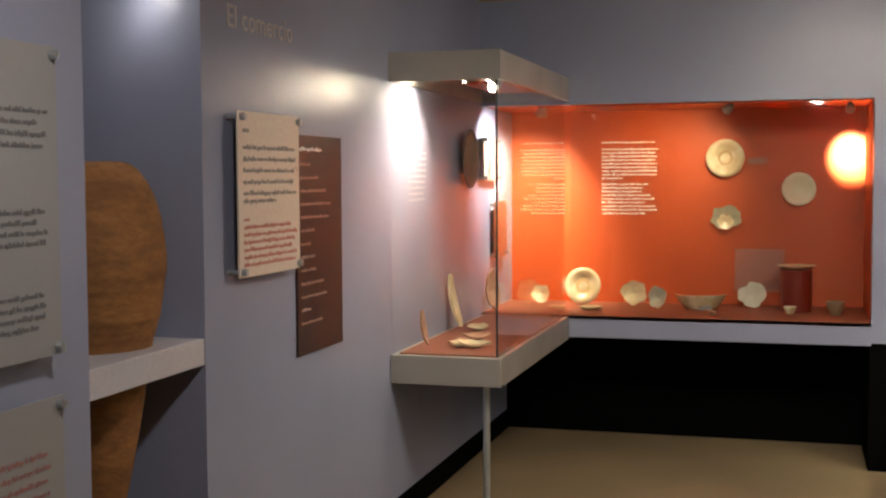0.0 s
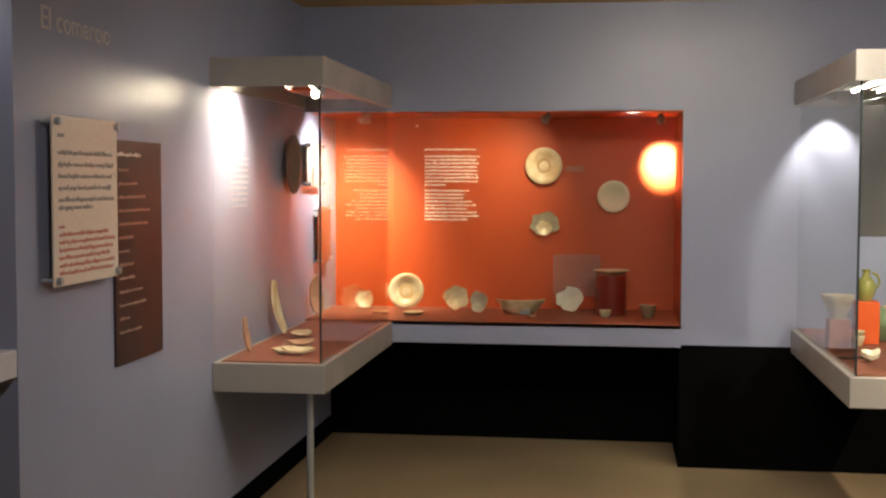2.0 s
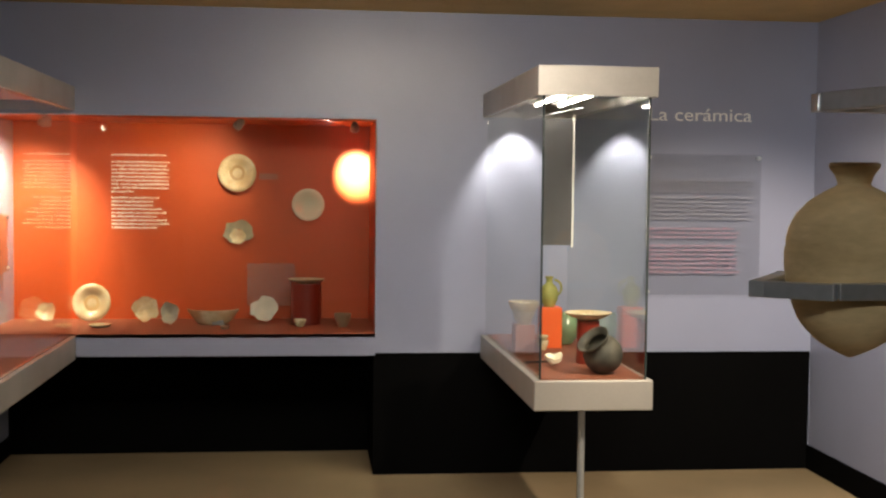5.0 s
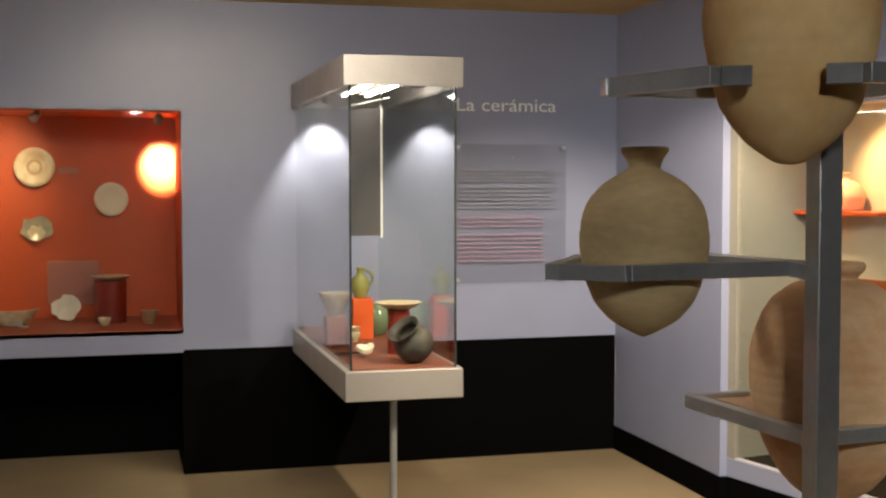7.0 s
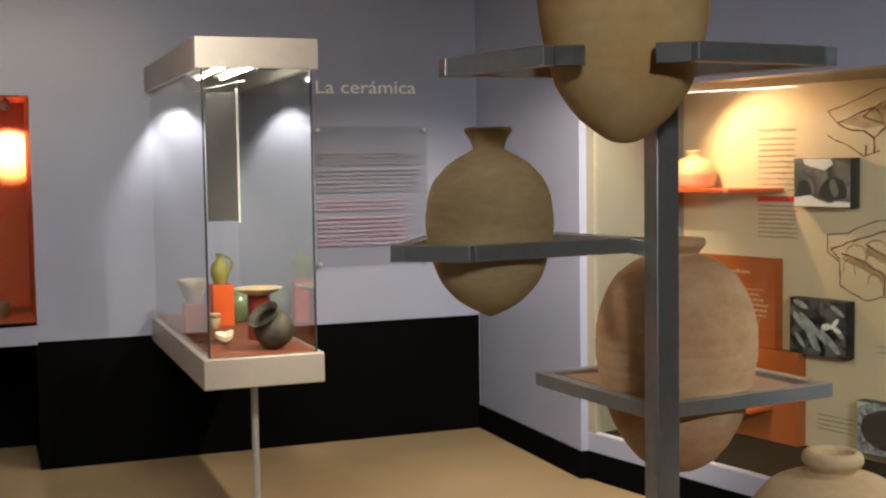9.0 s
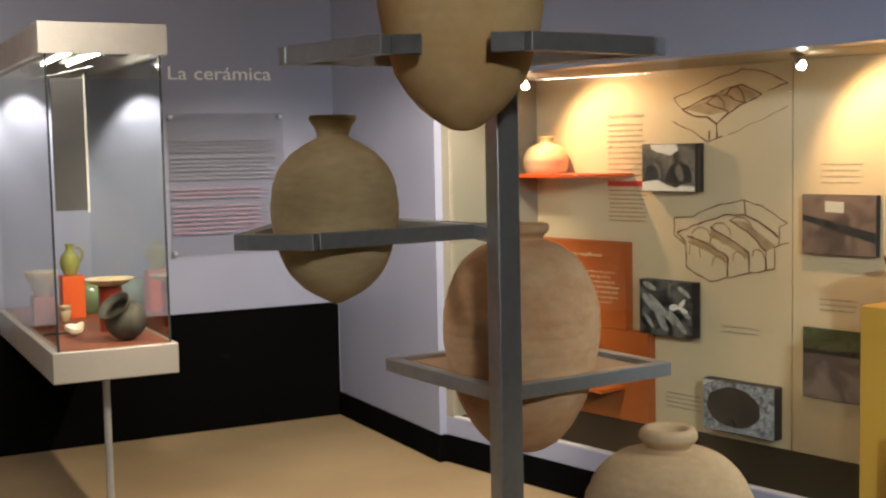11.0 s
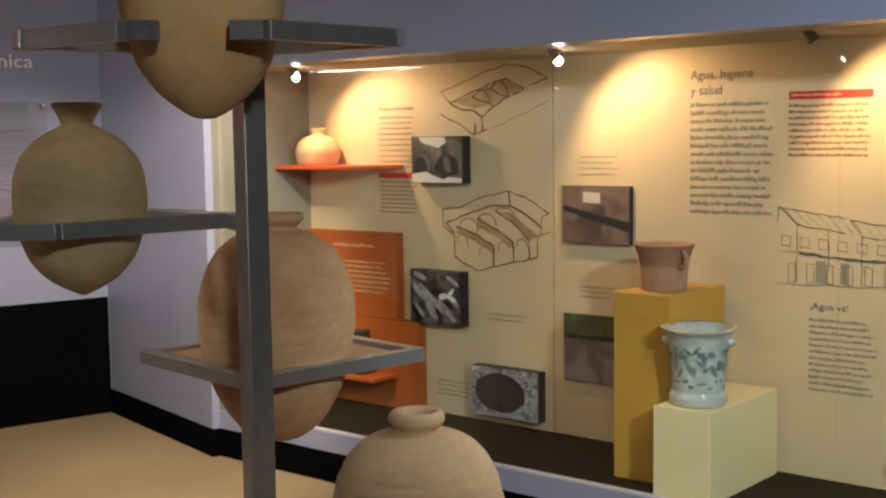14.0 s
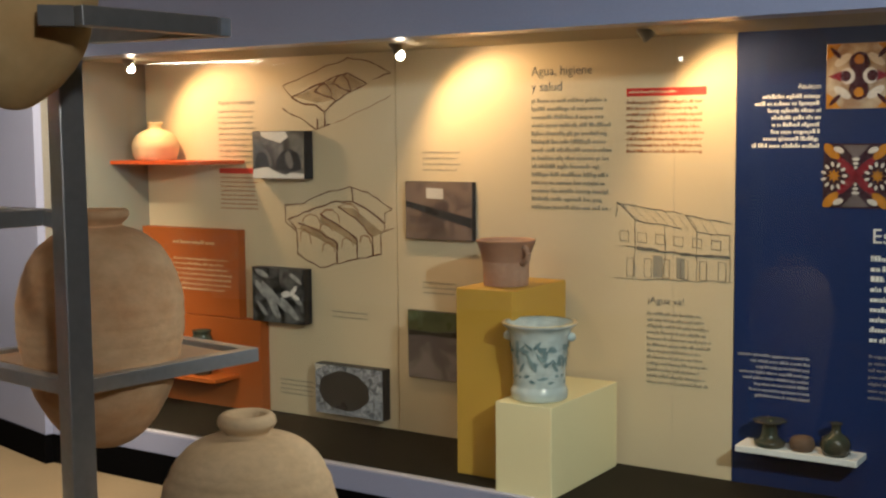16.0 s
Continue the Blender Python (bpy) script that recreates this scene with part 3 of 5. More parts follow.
# Lettering on the orange board.
tb = base("text_block", M_RECESS, "cream printed text on the orange board", "wall text")
part("title", lines_of_bars(-0.838, -0.50, 1.852, 1.828, 1, 0.013, -0.001, 0.0, 3), WHITE_INK, tb)
part("paragraph", lines_of_bars(-0.838, -0.475, 1.808, 1.60, 9, 0.013, -0.001, 0.06, 4, short=(8,)), WHITE_INK, tb)
part("paragraph", lines_of_bars(-0.838, -0.480, 1.585, 1.375, 9, 0.013, -0.001, 0.28, 5), WHITE_INK, tb)
# Sheet added for a pale glass-like reflection; its lightness is a diffuse haze.
piece("reflection_sheet", box(-0.0, 0.3, -0.004, 0.0, 0.0, 0.27), glass_material("reflection_haze", (0.97, 0.96, 0.96), 0.10), pose(0.0, RB - 0.03, 0.90), "hazy sheet in place of a pale reflection behind the fragments", "acrylic sheet")
piece("caption_label", box(0.072, 0.19, -0.002, 0.0, 1.695, 1.735), shade("label_film", (0.34, 0.12, 0.07), rough=0.4), pose(0, RB, 0), "small reddish caption label beside a plate", "label")

# ---- things in the wall-side case ----
CF = 0.8145
sherd("leaning_sherd", pose(-1.335, -0.80, CF, 0, 0, 80) @ pose(0, 0, 0, -14), 0.075, 0.31, "long pale pottery sherd leaning in the case", GLAZE, 41, 0.25, 0.014)
sherd("leaning_sherd", pose(-1.33, -1.44, CF, 0, 0, 80) @ pose(0, 0, 0, -10), 0.05, 0.18, "narrow pale pottery sherd leaning in the case", CLAY_P, 42, 0.2, 0.012)
for k, (x, y, w, h, s) in enumerate(((-1.09, -1.50, 0.17, 0.10, 51), (-1.16, -1.48, 0.10, 0.08, 52), (-1.12, -1.22, 0.16, 0.10, 53), (-1.2, -0.84, 0.14, 0.1, 55))):
    sherd("flat_sherd", pose(x, y, CF + 0.018, -84, 0, 20 * k), w, h, "pale sherd lying flat on the case floor", GLAZE if k != 2 else CLAY_P, s, 0.4, 0.01)
sherd("leaning_sherd", pose(-1.36, 0.06, CF, 0, 0, 70) @ pose(0, 0, 0, -8), 0.14, 0.26, "brown pottery sherd standing near the corner", CLAY_P, 54, 0.3, 0.012)
disc = plate("wall_disc", M_LEFT @ pose(-0.394, -0.012, 1.727), 0.165, 0.028, "dark clay disc hung on the wall inside the case", shade("dark_disc", (0.12, 0.095, 0.075), rough=0.7, stain=0.2))


def pinned_panel(name, m, x0, x1, z0, z1, off, label, face, pins=True):
    p = base(name, m, label, "text panel", "wall text panels")
    part("sheet", box(x0, x1, -off - 0.006, -off, z0, z1, 0.001), face, p)
    if pins:
        for px in (x0 + 0.02, x1 - 0.02):
            for pz in (z0 + 0.02, z1 - 0.02):
                part("pin", rod((px, -off - 0.008, pz), (px, -off - 0.024, pz), 0.012, rod((px, 0.0, pz), (px, -off - 0.008, pz), 0.007, seg=14), 16), STEEL, p, "steel stand-off pin")
    return p


SMOKE = shade("smoky_print", (0.22, 0.20, 0.18), rough=0.3, stain=0.3, stain_size=8, tint=(0.42, 0.39, 0.35))
RUST = shade("rust_print", (0.30, 0.11, 0.06), rough=0.3, stain=0.25, stain_size=8)
pinned_panel("picture_panel", M_LEFT, -0.07, 0.33, 1.60, 1.865, 0.03, "grey pinned picture panel on the wall", SMOKE)
pinned_panel("picture_panel", M_LEFT, 0.20, 0.52, 1.13, 1.475, 0.03, "rust-red pinned picture panel on the wall", RUST)
tb = base("text_block", M_LEFT, "faint pale printed text on the blue wall", "wall text")
part("paragraph", lines_of_bars(-1.42, -1.10, 1.76, 1.50, 9, 0.012, -0.001, 0.15, 7), shade("faint_lettering", (0.46, 0.45, 0.50), rough=0.5, bump=0), tb)

# ---- left wall panels, niche shelf and jars ----
p = pinned_panel("information_board", M_LEFT, -3.380, -2.875, 1.297, 1.845, 0.045, "cream acrylic panel with black and red text on pins", shade("cream_acrylic", (0.66, 0.58, 0.50), rough=0.3, stain=0.03, bump=0))
part("paragraph", lines_of_bars(-3.345, -2.905, 1.745, 1.555, 5, 0.016, -0.0525, 0.06, 12, short=()), GREY_SOFT, p)
part("paragraph", lines_of_bars(-3.345, -3.08, 1.563, 1.535, 1, 0.017, -0.0525, 0.0, 13), GREY_SOFT, p)
part("paragraph", lines_of_bars(-3.345, -3.30, 1.50, 1.475, 1, 0.012, -0.0525, 0.0, 14), RED_SOFT, p)
part("paragraph", lines_of_bars(-3.345, -2.90, 1.475, 1.325, 6, 0.014, -0.0525, 0.12, 15), RED_SOFT, p)
part("mark", box(-3.345, -3.30, -0.0535, -0.0515, 1.775, 1.787), GREY_SOFT, p)
p = base("banner_panel", M_LEFT, "dark brown printed panel with lines of pale text", "text panel", "wall text panels")
part("sheet", box(-2.805, -2.338, -0.010, -0.002, 0.955, 1.785, 0.001), shade("brown_print", (0.024, 0.018, 0.018), rough=0.4, stain=0.3, stain_size=2.2, tint=(0.06, 0.018, 0.012)), p)
part("title", lines_of_bars(-2.78, -2.55, 1.745, 1.720, 1, 0.014, -0.011, 0.0, 21), WHITE_INK, p)
part("paragraph", lines_of_bars(-2.77, -2.42, 1.70, 1.05, 13, 0.012, -0.011, 0.75, 22), shade("pale_print", (0.36, 0.25, 0.21), rough=0.5, bump=0), p)
tb = base("wall_lettering", M_LEFT, "pale raised lettering on the blue wall", "sign")
lettering("lettering", "El comercio", pose(-3.35, -0.002, 2.120), 0.078, shade("grey_letter", (0.50, 0.47, 0.46), rough=0.5, bump=0), tb, width=0.53)
for z0, z1, s in ((1.217, 1.945, 61), (0.36, 1.095, 62)):
    p = pinned_panel("information_board", M_LEFT, -4.96, -4.395, z0 - 0.02, z1, 0.05, "frosted grey acrylic text panel on steel pins", ACRYLIC)
    if s == 61:
        for za, zb, n in ((1.80, 1.69, 4), (1.56, 1.46, 4), (1.36, 1.26, 4)):
            part("paragraph", lines_of_bars(-4.90, -4.42, za, zb, n, 0.013, -0.0575, 0.15, int(za * 100)), PANEL_SOFT, p)
    else:
        part("paragraph", lines_of_bars(-4.90, -4.42, 0.98, 0.72, 8, 0.013, -0.0575, 0.12, 77), PANEL_RED, p)
SHELF = shade("pale_shelf_paint", (0.50, 0.49, 0.55), rough=0.45, stain=0.06, bump=0.02)
piece("niche_shelf", box(LW - 0.795, LW - 0.002, NY0 + 0.001, NY1 - 0.001, 1.035, 1.120, 0.003), SHELF, label="thick pale painted shelf in the wall niche", category="shelf", kind="structure")


def jar(name, m, keys, material, label, wobble=0.012, seed=0, group="storage jars", neck=0, ridge=0.014):
    """A thrown jar: its body, and its neck with the rolled rim, from the key numbered neck on."""
    j = base(name, m, label, "jar", group)
    cut = neck or len(keys) - 1
    run = [(r * (1 + ridge * noise.noise(Vector((seed, 3.7, z * 60)))), z) for r, z in curve_through(keys, 8)]
    part("body", lathe(run[:cut * 8 + 1], 64, wobble=wobble, seed=seed), material, j, smooth=True)
    if neck:
        lip = (cut + 2) * 8
        nk = part("neck", lathe(run[cut * 8:lip + 1], 48, wobble=wobble, seed=seed, caps=False), material, j, smooth=True)
        part("rim", lathe(run[lip:], 48, wobble=wobble, seed=seed, caps=False), material, nk, smooth=True)
    return j


big = [(0.02, -0.72), (0.045, -0.70), (0.075, -0.55), (0.115, -0.36), (0.150, -0.17), (0.174, -0.02), (0.189, 0.045), (0.202, 0.085), (0.212, 0.15), (0.220, 0.225), (0.2205, 0.29), (0.211, 0.37), (0.194, 0.44), (0.163, 0.505), (0.126, 0.545), (0.095, 0.556), (0.06, 0.553), (0.055, 0.54), (0.001, 0.53)]
jar("storage_jar", pose(-1.672, -3.79, 1.1202), big, CLAY_B, "tall brown earthenware jar set through the niche shelf", 0.02, 3, neck=13)
spotlight_fixture("niche_spotlight", (-1.60, -3.63, 2.215), (-1.66, -3.70, 1.2), "small spotlight at the top of the jar niche", "niche lamps", glow=BULB_W, watts=14, angle=130, blend=0.9, bare=True, up=0.285, color=(1, 0.9, 0.85))

# ---- wall lettering and panel beside the right case ----
tb = base("wall_lettering", M_BACK, "pale raised lettering on the blue wall", "sign")
lettering("lettering", "La cerámica", pose(2.342, -0.002, 2.060), 0.078, WHITE_INK, tb, width=0.615)
p = pinned_panel("information_board", M_BACK, 2.325, 3.02, 1.045, 1.865, 0.03, "clear acrylic panel with grey and red text on pins", glass_material("text_acrylic", (0.93, 0.93, 0.93)))
GREY_TEXT = shade("light_grey_lettering", (0.205, 0.21, 0.265), rough=0.6, grain=0, stain=0, bump=0)
ROSE_TEXT = shade("rose_lettering", (0.32, 0.205, 0.285), rough=0.6, grain=0, stain=0, bump=0)
part("paragraph", lines_of_bars(2.345, 2.98, 1.722, 1.640, 4, 0.012, -0.0375, 0.05, 31), GREY_TEXT, p)
part("paragraph", lines_of_bars(2.345, 2.98, 1.625, 1.480, 6, 0.013, -0.0375, 0.05, 32), GREY_TEXT, p)
part("paragraph", lines_of_bars(2.345, 2.90, 1.445, 1.370, 3, 0.013, -0.0375, 0.10, 33), ROSE_TEXT, p)
part("paragraph", lines_of_bars(2.345, 2.90, 1.345, 1.165, 7, 0.014, -0.0375, 0.06, 34), ROSE_TEXT, p)

# ---- pottery in the right case ----
CG2 = "pottery in the glass case"
ORANGE_B = shade("bright_orange_board", (0.72, 0.10, 0.012), rough=0.5, stain=0.04)
piece("display_block", box(-0.055, 0.055, -0.055, 0.055, 0, 0.215, 0.003), ORANGE_B, pose(1.66, -0.60, CF), "bright orange display block on the case floor", "display block")
jug = base("green_jug", pose(1.655, -0.60, CF + 0.2152) @ Matrix.Diagonal((0.88, 0.88, 0.84, 1)), "small green and yellow glazed jug on an orange block", "jug", CG2)
part("body", lathe(curve_through([(0.03, 0), (0.035, 0.008), (0.052, 0.05), (0.055, 0.085), (0.045, 0.125), (0.022, 0.15), (0.02, 0.175), (0.027, 0.19), (0.022, 0.19), (0.016, 0.17), (0.001, 0.16)], 4), 36), GREEN_GLAZE, jug, smooth=True)
bm = bmesh.new()
for k in range(8):
    a, b = math.pi * k / 8 - math.pi / 2, math.pi * (k + 1) / 8 - math.pi / 2
    rod((0.03 + 0.045 * math.cos(a), 0, 0.12 + 0.05 * math.sin(a)), (0.03 + 0.045 * math.cos(b), 0, 0.12 + 0.05 * math.sin(b)), 0.008, bm, 8)
part("handle", bm, GREEN_GLAZE, jug, smooth=True)
piece("display_block", box(-0.05, 0.05, -0.05, 0.05, 0, 0.15, 0.003), shade("rose_board", (0.40, 0.17, 0.12), rough=0.5), pose(1.475, -0.85, CF), "rose-brown display block on the case floor", "display block")
small_bowl(pose(1.475, -0.85, CF + 0.1502), 0.062, 0.085, "pale bowl with a white rim on a block", shade("pale_slip", (0.52, 0.46, 0.36), rough=0.3, stain=0.15)).data.name = "pale_bowl"
small_bowl(pose(1.475, -0.85, CF + 0.190), 0.078, 0.075, "wide white-rimmed bowl stacked in another bowl", GLAZE)
st = base("plate_stand", pose(1.728, -1.20, CF), "dark red cylinder carrying a wide dish", "display stand")
part("cylinder", lathe([(0.052, 0.0), (0.054, 0.004), (0.054, 0.206), (0.052, 0.21)], 32), shade("maroon_board", (0.20, 0.018, 0.008), rough=0.35), st)
piece("wide_dish", lathe(curve_through([(0.04, 0.0), (0.075, 0.012), (0.112, 0.032), (0.110, 0.036), (0.07, 0.018), (0.001, 0.012)], 3), 40), GLAZE, pose(1.728, -1.20, CF + 0.2102), "wide pale dish on a dark red cylinder", "dish", CG2, smooth=True)
piece("green_pot", lathe(curve_through([(0.04, 0), (0.05, 0.01), (0.085, 0.07), (0.088, 0.11), (0.07, 0.155), (0.05, 0.17), (0.045, 0.165), (0.001, 0.15)], 4), 36), shade("pale_green_glaze", (0.20, 0.30, 0.17), rough=0.2, stain=0.2, stain_size=12), pose(1.765, -0.47, CF), "round pale green glazed pot", "pot", CG2, smooth=True)
pot = base("dark_pot", pose(1.722, -1.54, CF + 0.002), "dark fire-blackened round pot tipped on its side", "pot", CG2)
b = part("body", lathe(curve_through([(0.001, -0.085), (0.04, -0.08), (0.075, -0.05), (0.09, -0.005), (0.085, 0.035), (0.068, 0.062), (0.064, 0.072), (0.080, 0.095), (0.074, 0.097), (0.056, 0.072), (0.07, 0.03), (0.001, -0.06)], 4), 44, wobble=0.02), SLATE, pot, smooth=True)
b.matrix_local = Matrix.Translation((0, 0, 0.088)) @ pose(0, 0, 0, 18, -38, 0)
small_bowl(pose(1.60, -0.72, CF), 0.032, 0.05, "little cream cup on the case floor", GLAZE)
small_bowl(pose(1.602, -0.715, CF + 0.0505), 0.03, 0.025, "little cream cup stacked on another cup", GLAZE)
sherd("shell_sherd", pose(1.545, -1.33, CF + 0.02, -70, 0, 10), 0.10, 0.07, "white shell-like fragment lying on the case floor", shade("shell_white", (0.70, 0.62, 0.48), rough=0.4), 61, 1.4, 0.02, CG2)
piece("dark_stick", box(-0.10, 0.06, -0.006, 0.006, 0, 0.010, 0.002), DARK, pose(1.51, -1.18, CF, 0, 0, 14), "dark metal stick lying on the case floor", "tool", CG2)

# ---- jar rack ----
PX, PY = 1.898, -4.602
rack = base("jar_rack", pose(PX, PY, 0), "brushed steel rack of square tubes holding big jars", "rack")
part("post", box(-0.028, 0.028, -0.028, 0.028, 0, TOP - 0.02, 0.003), STEEL, rack)
part("foot_plate", box(-0.16, 0.16, -0.16, 0.16, 0, 0.008, 0.002), STEEL, rack)


def tube(a, b, z, h=0.018, w=0.017, closed=True, surface=STEEL):
    a, b = Vector((a[0] - PX, a[1] - PY, 0)), Vector((b[0] - PX, b[1] - PY, 0))
    d = b - a
    bar = part("bar", box(0, d.length, -w, w, -h, h, 0.002) if closed else hollow_tube(d.length, w, h), surface, rack)
    bar.matrix_local = Matrix.Translation((a.x, a.y, z)) @ pose(0, 0, 0, 0, 0, math.degrees(math.atan2(d.y, d.x)))


def tier(corners, z, shut=True):
    """Tubes from corner to corner round a jar; each one stops at the side of the next."""
    n = len(corners)
    for k in range(n if shut else n - 1):
        p, q = Vector(corners[k]), Vector(corners[(k + 1) % n])
        d = (q - p).normalized()
        tube(p + d * 0.018, q + d * 0.016, z + 0.0006 * (k % 2))


# The upper frame opens at the front, where two stubs end beside the jar.
tier(((1.872, -4.565), (1.411, -4.585), (1.492, -4.868)), 1.827, False)
tier(((1.925, -4.640), (2.045, -4.965), (1.735, -5.008)), 1.827, False)
tube((1.509, -4.878), (1.556, -4.905), 1.827, closed=False, surface=SHADED_STEEL)
tube((1.721, -5.000), (1.668, -4.969), 1.827, closed=False, surface=SHADED_STEEL)
tier(((1.378, -4.345), (1.498, -4.442), (1.955, -4.395), (1.885, -4.035), (1.560, -4.045)), 1.434)
tube((1.905, -4.574), (1.945, -4.414), 1.434)
tier(((1.912, -3.965), (1.962, -4.470), (2.480, -4.412), (2.43, -3.905)), 1.048)
tube((1.912, -4.574), (1.950, -4.470), 1.048)
# Board with a round hole that the big jar sits in.
bm = bmesh.new()
ring, rim = [], []
for k in range(32):
    a = 2 * math.pi * k / 32
    c, s_ = math.cos(a), math.sin(a)
    q = 0.215 / max(abs(c), abs(s_))
    ring.append((0.182 * c, 0.182 * s_))
    rim.append((q * c, q * s_))
lo, hi = [], []
for z, out in ((0.0, lo), (0.008, hi)):
    out.append([bm.verts.new((x, y, z)) for x, y in ring])
    out.append([bm.verts.new((x, y, z)) for x, y in rim])
for k in range(32):
    j = (k + 1) % 32
    bm.faces.new((hi[0][k], hi[1][k], hi[1][j], hi[0][j]))
    bm.faces.new((lo[0][j], lo[1][j], lo[1][k], lo[0][k]))
    bm.faces.new((hi[0][j], lo[0][j], lo[0][k], hi[0][k]))
    bm.faces.new((hi[1][k], lo[1][k], lo[1][j], hi[1][j]))
hb = part("holding_board", bm, shade("pale_wood_board", (0.55, 0.38, 0.24), rough=0.55, stain=0.1), rack, "pale board with a round hole")
hb.matrix_local = pose(2.192 - PX, -4.192 - PY, 1.052, 0, 0, 5)

j1 = [(0.002, 1.268), (0.016, 1.273), (0.054, 1.292), (0.086, 1.315), (0.118, 1.355), (0.136, 1.402), (0.149, 1.456), (0.151, 1.502), (0.146, 1.549), (0.132, 1.589), (0.101, 1.626), (0.069, 1.648), (0.040, 1.664), (0.038, 1.672), (0.044, 1.688), (0.056, 1.706), (0.055, 1.714), (0.048, 1.714), (0.034, 1.68), (0.03, 1.66), (0.001, 1.64)]
jar("storage_jar", pose(1.635, -4.258, 0), j1, CLAY_Y, "yellowish round-bellied jar with a pointed base held in the rack", 0.012, 7, neck=12)
j0 = [(0.002, 1.667), (0.025, 1.671), (0.052, 1.687), (0.094, 1.722), (0.131, 1.776), (0.149, 1.833), (0.159, 1.88), (0.166, 1.92), (0.168, 1.965), (0.156, 2.04), (0.128, 2.10), (0.085, 2.14), (0.05, 2.16), (0.045, 2.175), (0.06, 2.21), (0.05, 2.21), (0.035, 2.17), (0.001, 2.16)]
jar("storage_jar", pose(1.703, -4.787, 0), j0, CLAY_O, "yellowish jar with a blunt pointed base held high in the rack", 0.012, 11, neck=12)
j3 = [(0.03, 0.842), (0.062, 0.851), (0.105, 0.882), (0.146, 0.939), (0.173, 0.999), (0.189, 1.059), (0.201, 1.119), (0.204, 1.179), (0.198, 1.238), (0.178, 1.297), (0.151, 1.342), (0.103, 1.379), (0.062, 1.394), (0.060, 1.402), (0.074, 1.418), (0.074, 1.432), (0.064, 1.434), (0.052, 1.40), (0.05, 1.38), (0.001, 1.36)]
jar("storage_jar", pose(2.150, -4.250, 0), j3, CLAY, "large pale orange jar with a short neck held in the rack", 0.012, 13, neck=12)
j4 = [(0.085, 0.0), (0.10, 0.01), (0.13, 0.18), (0.17, 0.42), (0.194, 0.62), (0.201, 0.73), (0.199, 0.785), (0.193, 0.813), (0.181, 0.852), (0.160, 0.892), (0.126, 0.925), (0.084, 0.944), (0.052, 0.948), (0.049, 0.955), (0.059, 0.964), (0.065, 0.975), (0.062, 0.989), (0.052, 0.996), (0.042, 0.991), (0.037, 0.971), (0.037, 0.945), (0.001, 0.92)]
jar("storage_jar", pose(2.200, -4.80, 0.008), j4, CLAY_W, "large pale jar with a thick rolled rim standing on the floor", 0.010, 17, neck=12)

# ---- the long display niche ----
FRONT_O = DEPTH - 0.02
SEAM1, SEAM2 = 0.80, 2.44
for a, b in ((S0 + 0.01, SEAM1 - 0.002), (SEAM1 + 0.002, SEAM2 - 0.002), (SEAM2 + 0.002, S1)):
    piece("niche_pane", box(a, b, -FRONT_O - 0.004, -FRONT_O + 0.004, 0.245, 1.988), GLASS, M_PANEL, "tall clear glass pane of the display niche", "glass pane", kind="structure")
piece("glass_rail", box(S0, S1, -FRONT_O - 0.018, -FRONT_O + 0.018, 0.2365, 0.2445, 0.002), SHELF, M_PANEL, "pale rail under the glass panes", "trim", kind="structure")
NG = "spotlights of the long display niche"
for s in (-0.50, 1.11, 2.23):
    eye = M_PANEL @ Vector((s, -0.35, 1.958))
    target = M_PANEL @ Vector((s + 0.40, 0.0, 1.38))
    spotlight_fixture("niche_spotlight", eye, target, "small chrome halogen spotlight under the niche soffit", NG, ahead=0.045, watts=27, angle=128, blend=0.6, up=0.03, r=0.026, color=(1, 0.62, 0.30), bare=s < 2)

# Photographs and prints on the panel.
def ink(name, dark, light, scale, lo=0.42, hi=0.58):
    m = bpy.data.materials.new(name)
    m.use_nodes = True
    nt = m.node_tree
    p = nt.nodes["Principled BSDF"]
    tc, n, r = nt.nodes.new("ShaderNodeTexCoord"), nt.nodes.new("ShaderNodeTexNoise"), nt.nodes.new("ShaderNodeValToRGB")
    n.inputs["Scale"].default_value, n.inputs["Detail"].default_value, n.inputs["Distortion"].default_value = scale, 3, 0.8
    r.color_ramp.elements[0].position, r.color_ramp.elements[1].position = lo, hi
    r.color_ramp.elements[0].color, r.color_ramp.elements[1].color = (*dark, 1), (*light, 1)
    nt.links.new(tc.outputs["Object"], n.inputs["Vector"])
    nt.links.new(n.outputs["Fac"], r.inputs["Fac"])
    nt.links.new(r.outputs[0], p.inputs["Base Color"])
    p.inputs["Roughness"].default_value = 0.3
    return m


def flat(points, y, bm=None, thick=0.0012):
    """A flat printed shape, its outline given in the wall's x and z."""
    bm = bm or bmesh.new()
    f = [bm.verts.new((x, y - thick, z)) for x, z in points]
    g = [bm.verts.new((x, y, z)) for x, z in points]
    bm.faces.new(f)
    for k in range(len(f)):
        j = (k + 1) % len(f)
        bm.faces.new((f[j], f[k], g[k], g[j]))
    return bm


def oval(cx, cz, rx, rz, n=28, turn=0.0, ragged=0.0, seed=1):
    rnd = random.Random(seed)
    out = []
    for k in range(n):
        a = -2 * math.pi * k / n
        q = 1 + ragged * rnd.uniform(-1, 1)
        x, z = rx * math.cos(a) * q, rz * math.sin(a) * q
        out.append((cx + x * math.cos(turn) - z * math.sin(turn), cz + x * math.sin(turn) + z * math.cos(turn)))
    return out


def photo(x0, x1, z0, z1, thick, face, label):
    p = base("photo_block", M_PANEL, label, "photograph", "photographs on the cream panel")
    part("block", box(x0, x1, -thick, -0.001, z0, z1, 0.001), DARK, p, "dark edges of the block")
    part("print", box(x0 + 0.002, x1 - 0.002, -thick - 0.002, -thick + 0.0002, z0 + 0.002, z1 - 0.002), face, p)
    return p


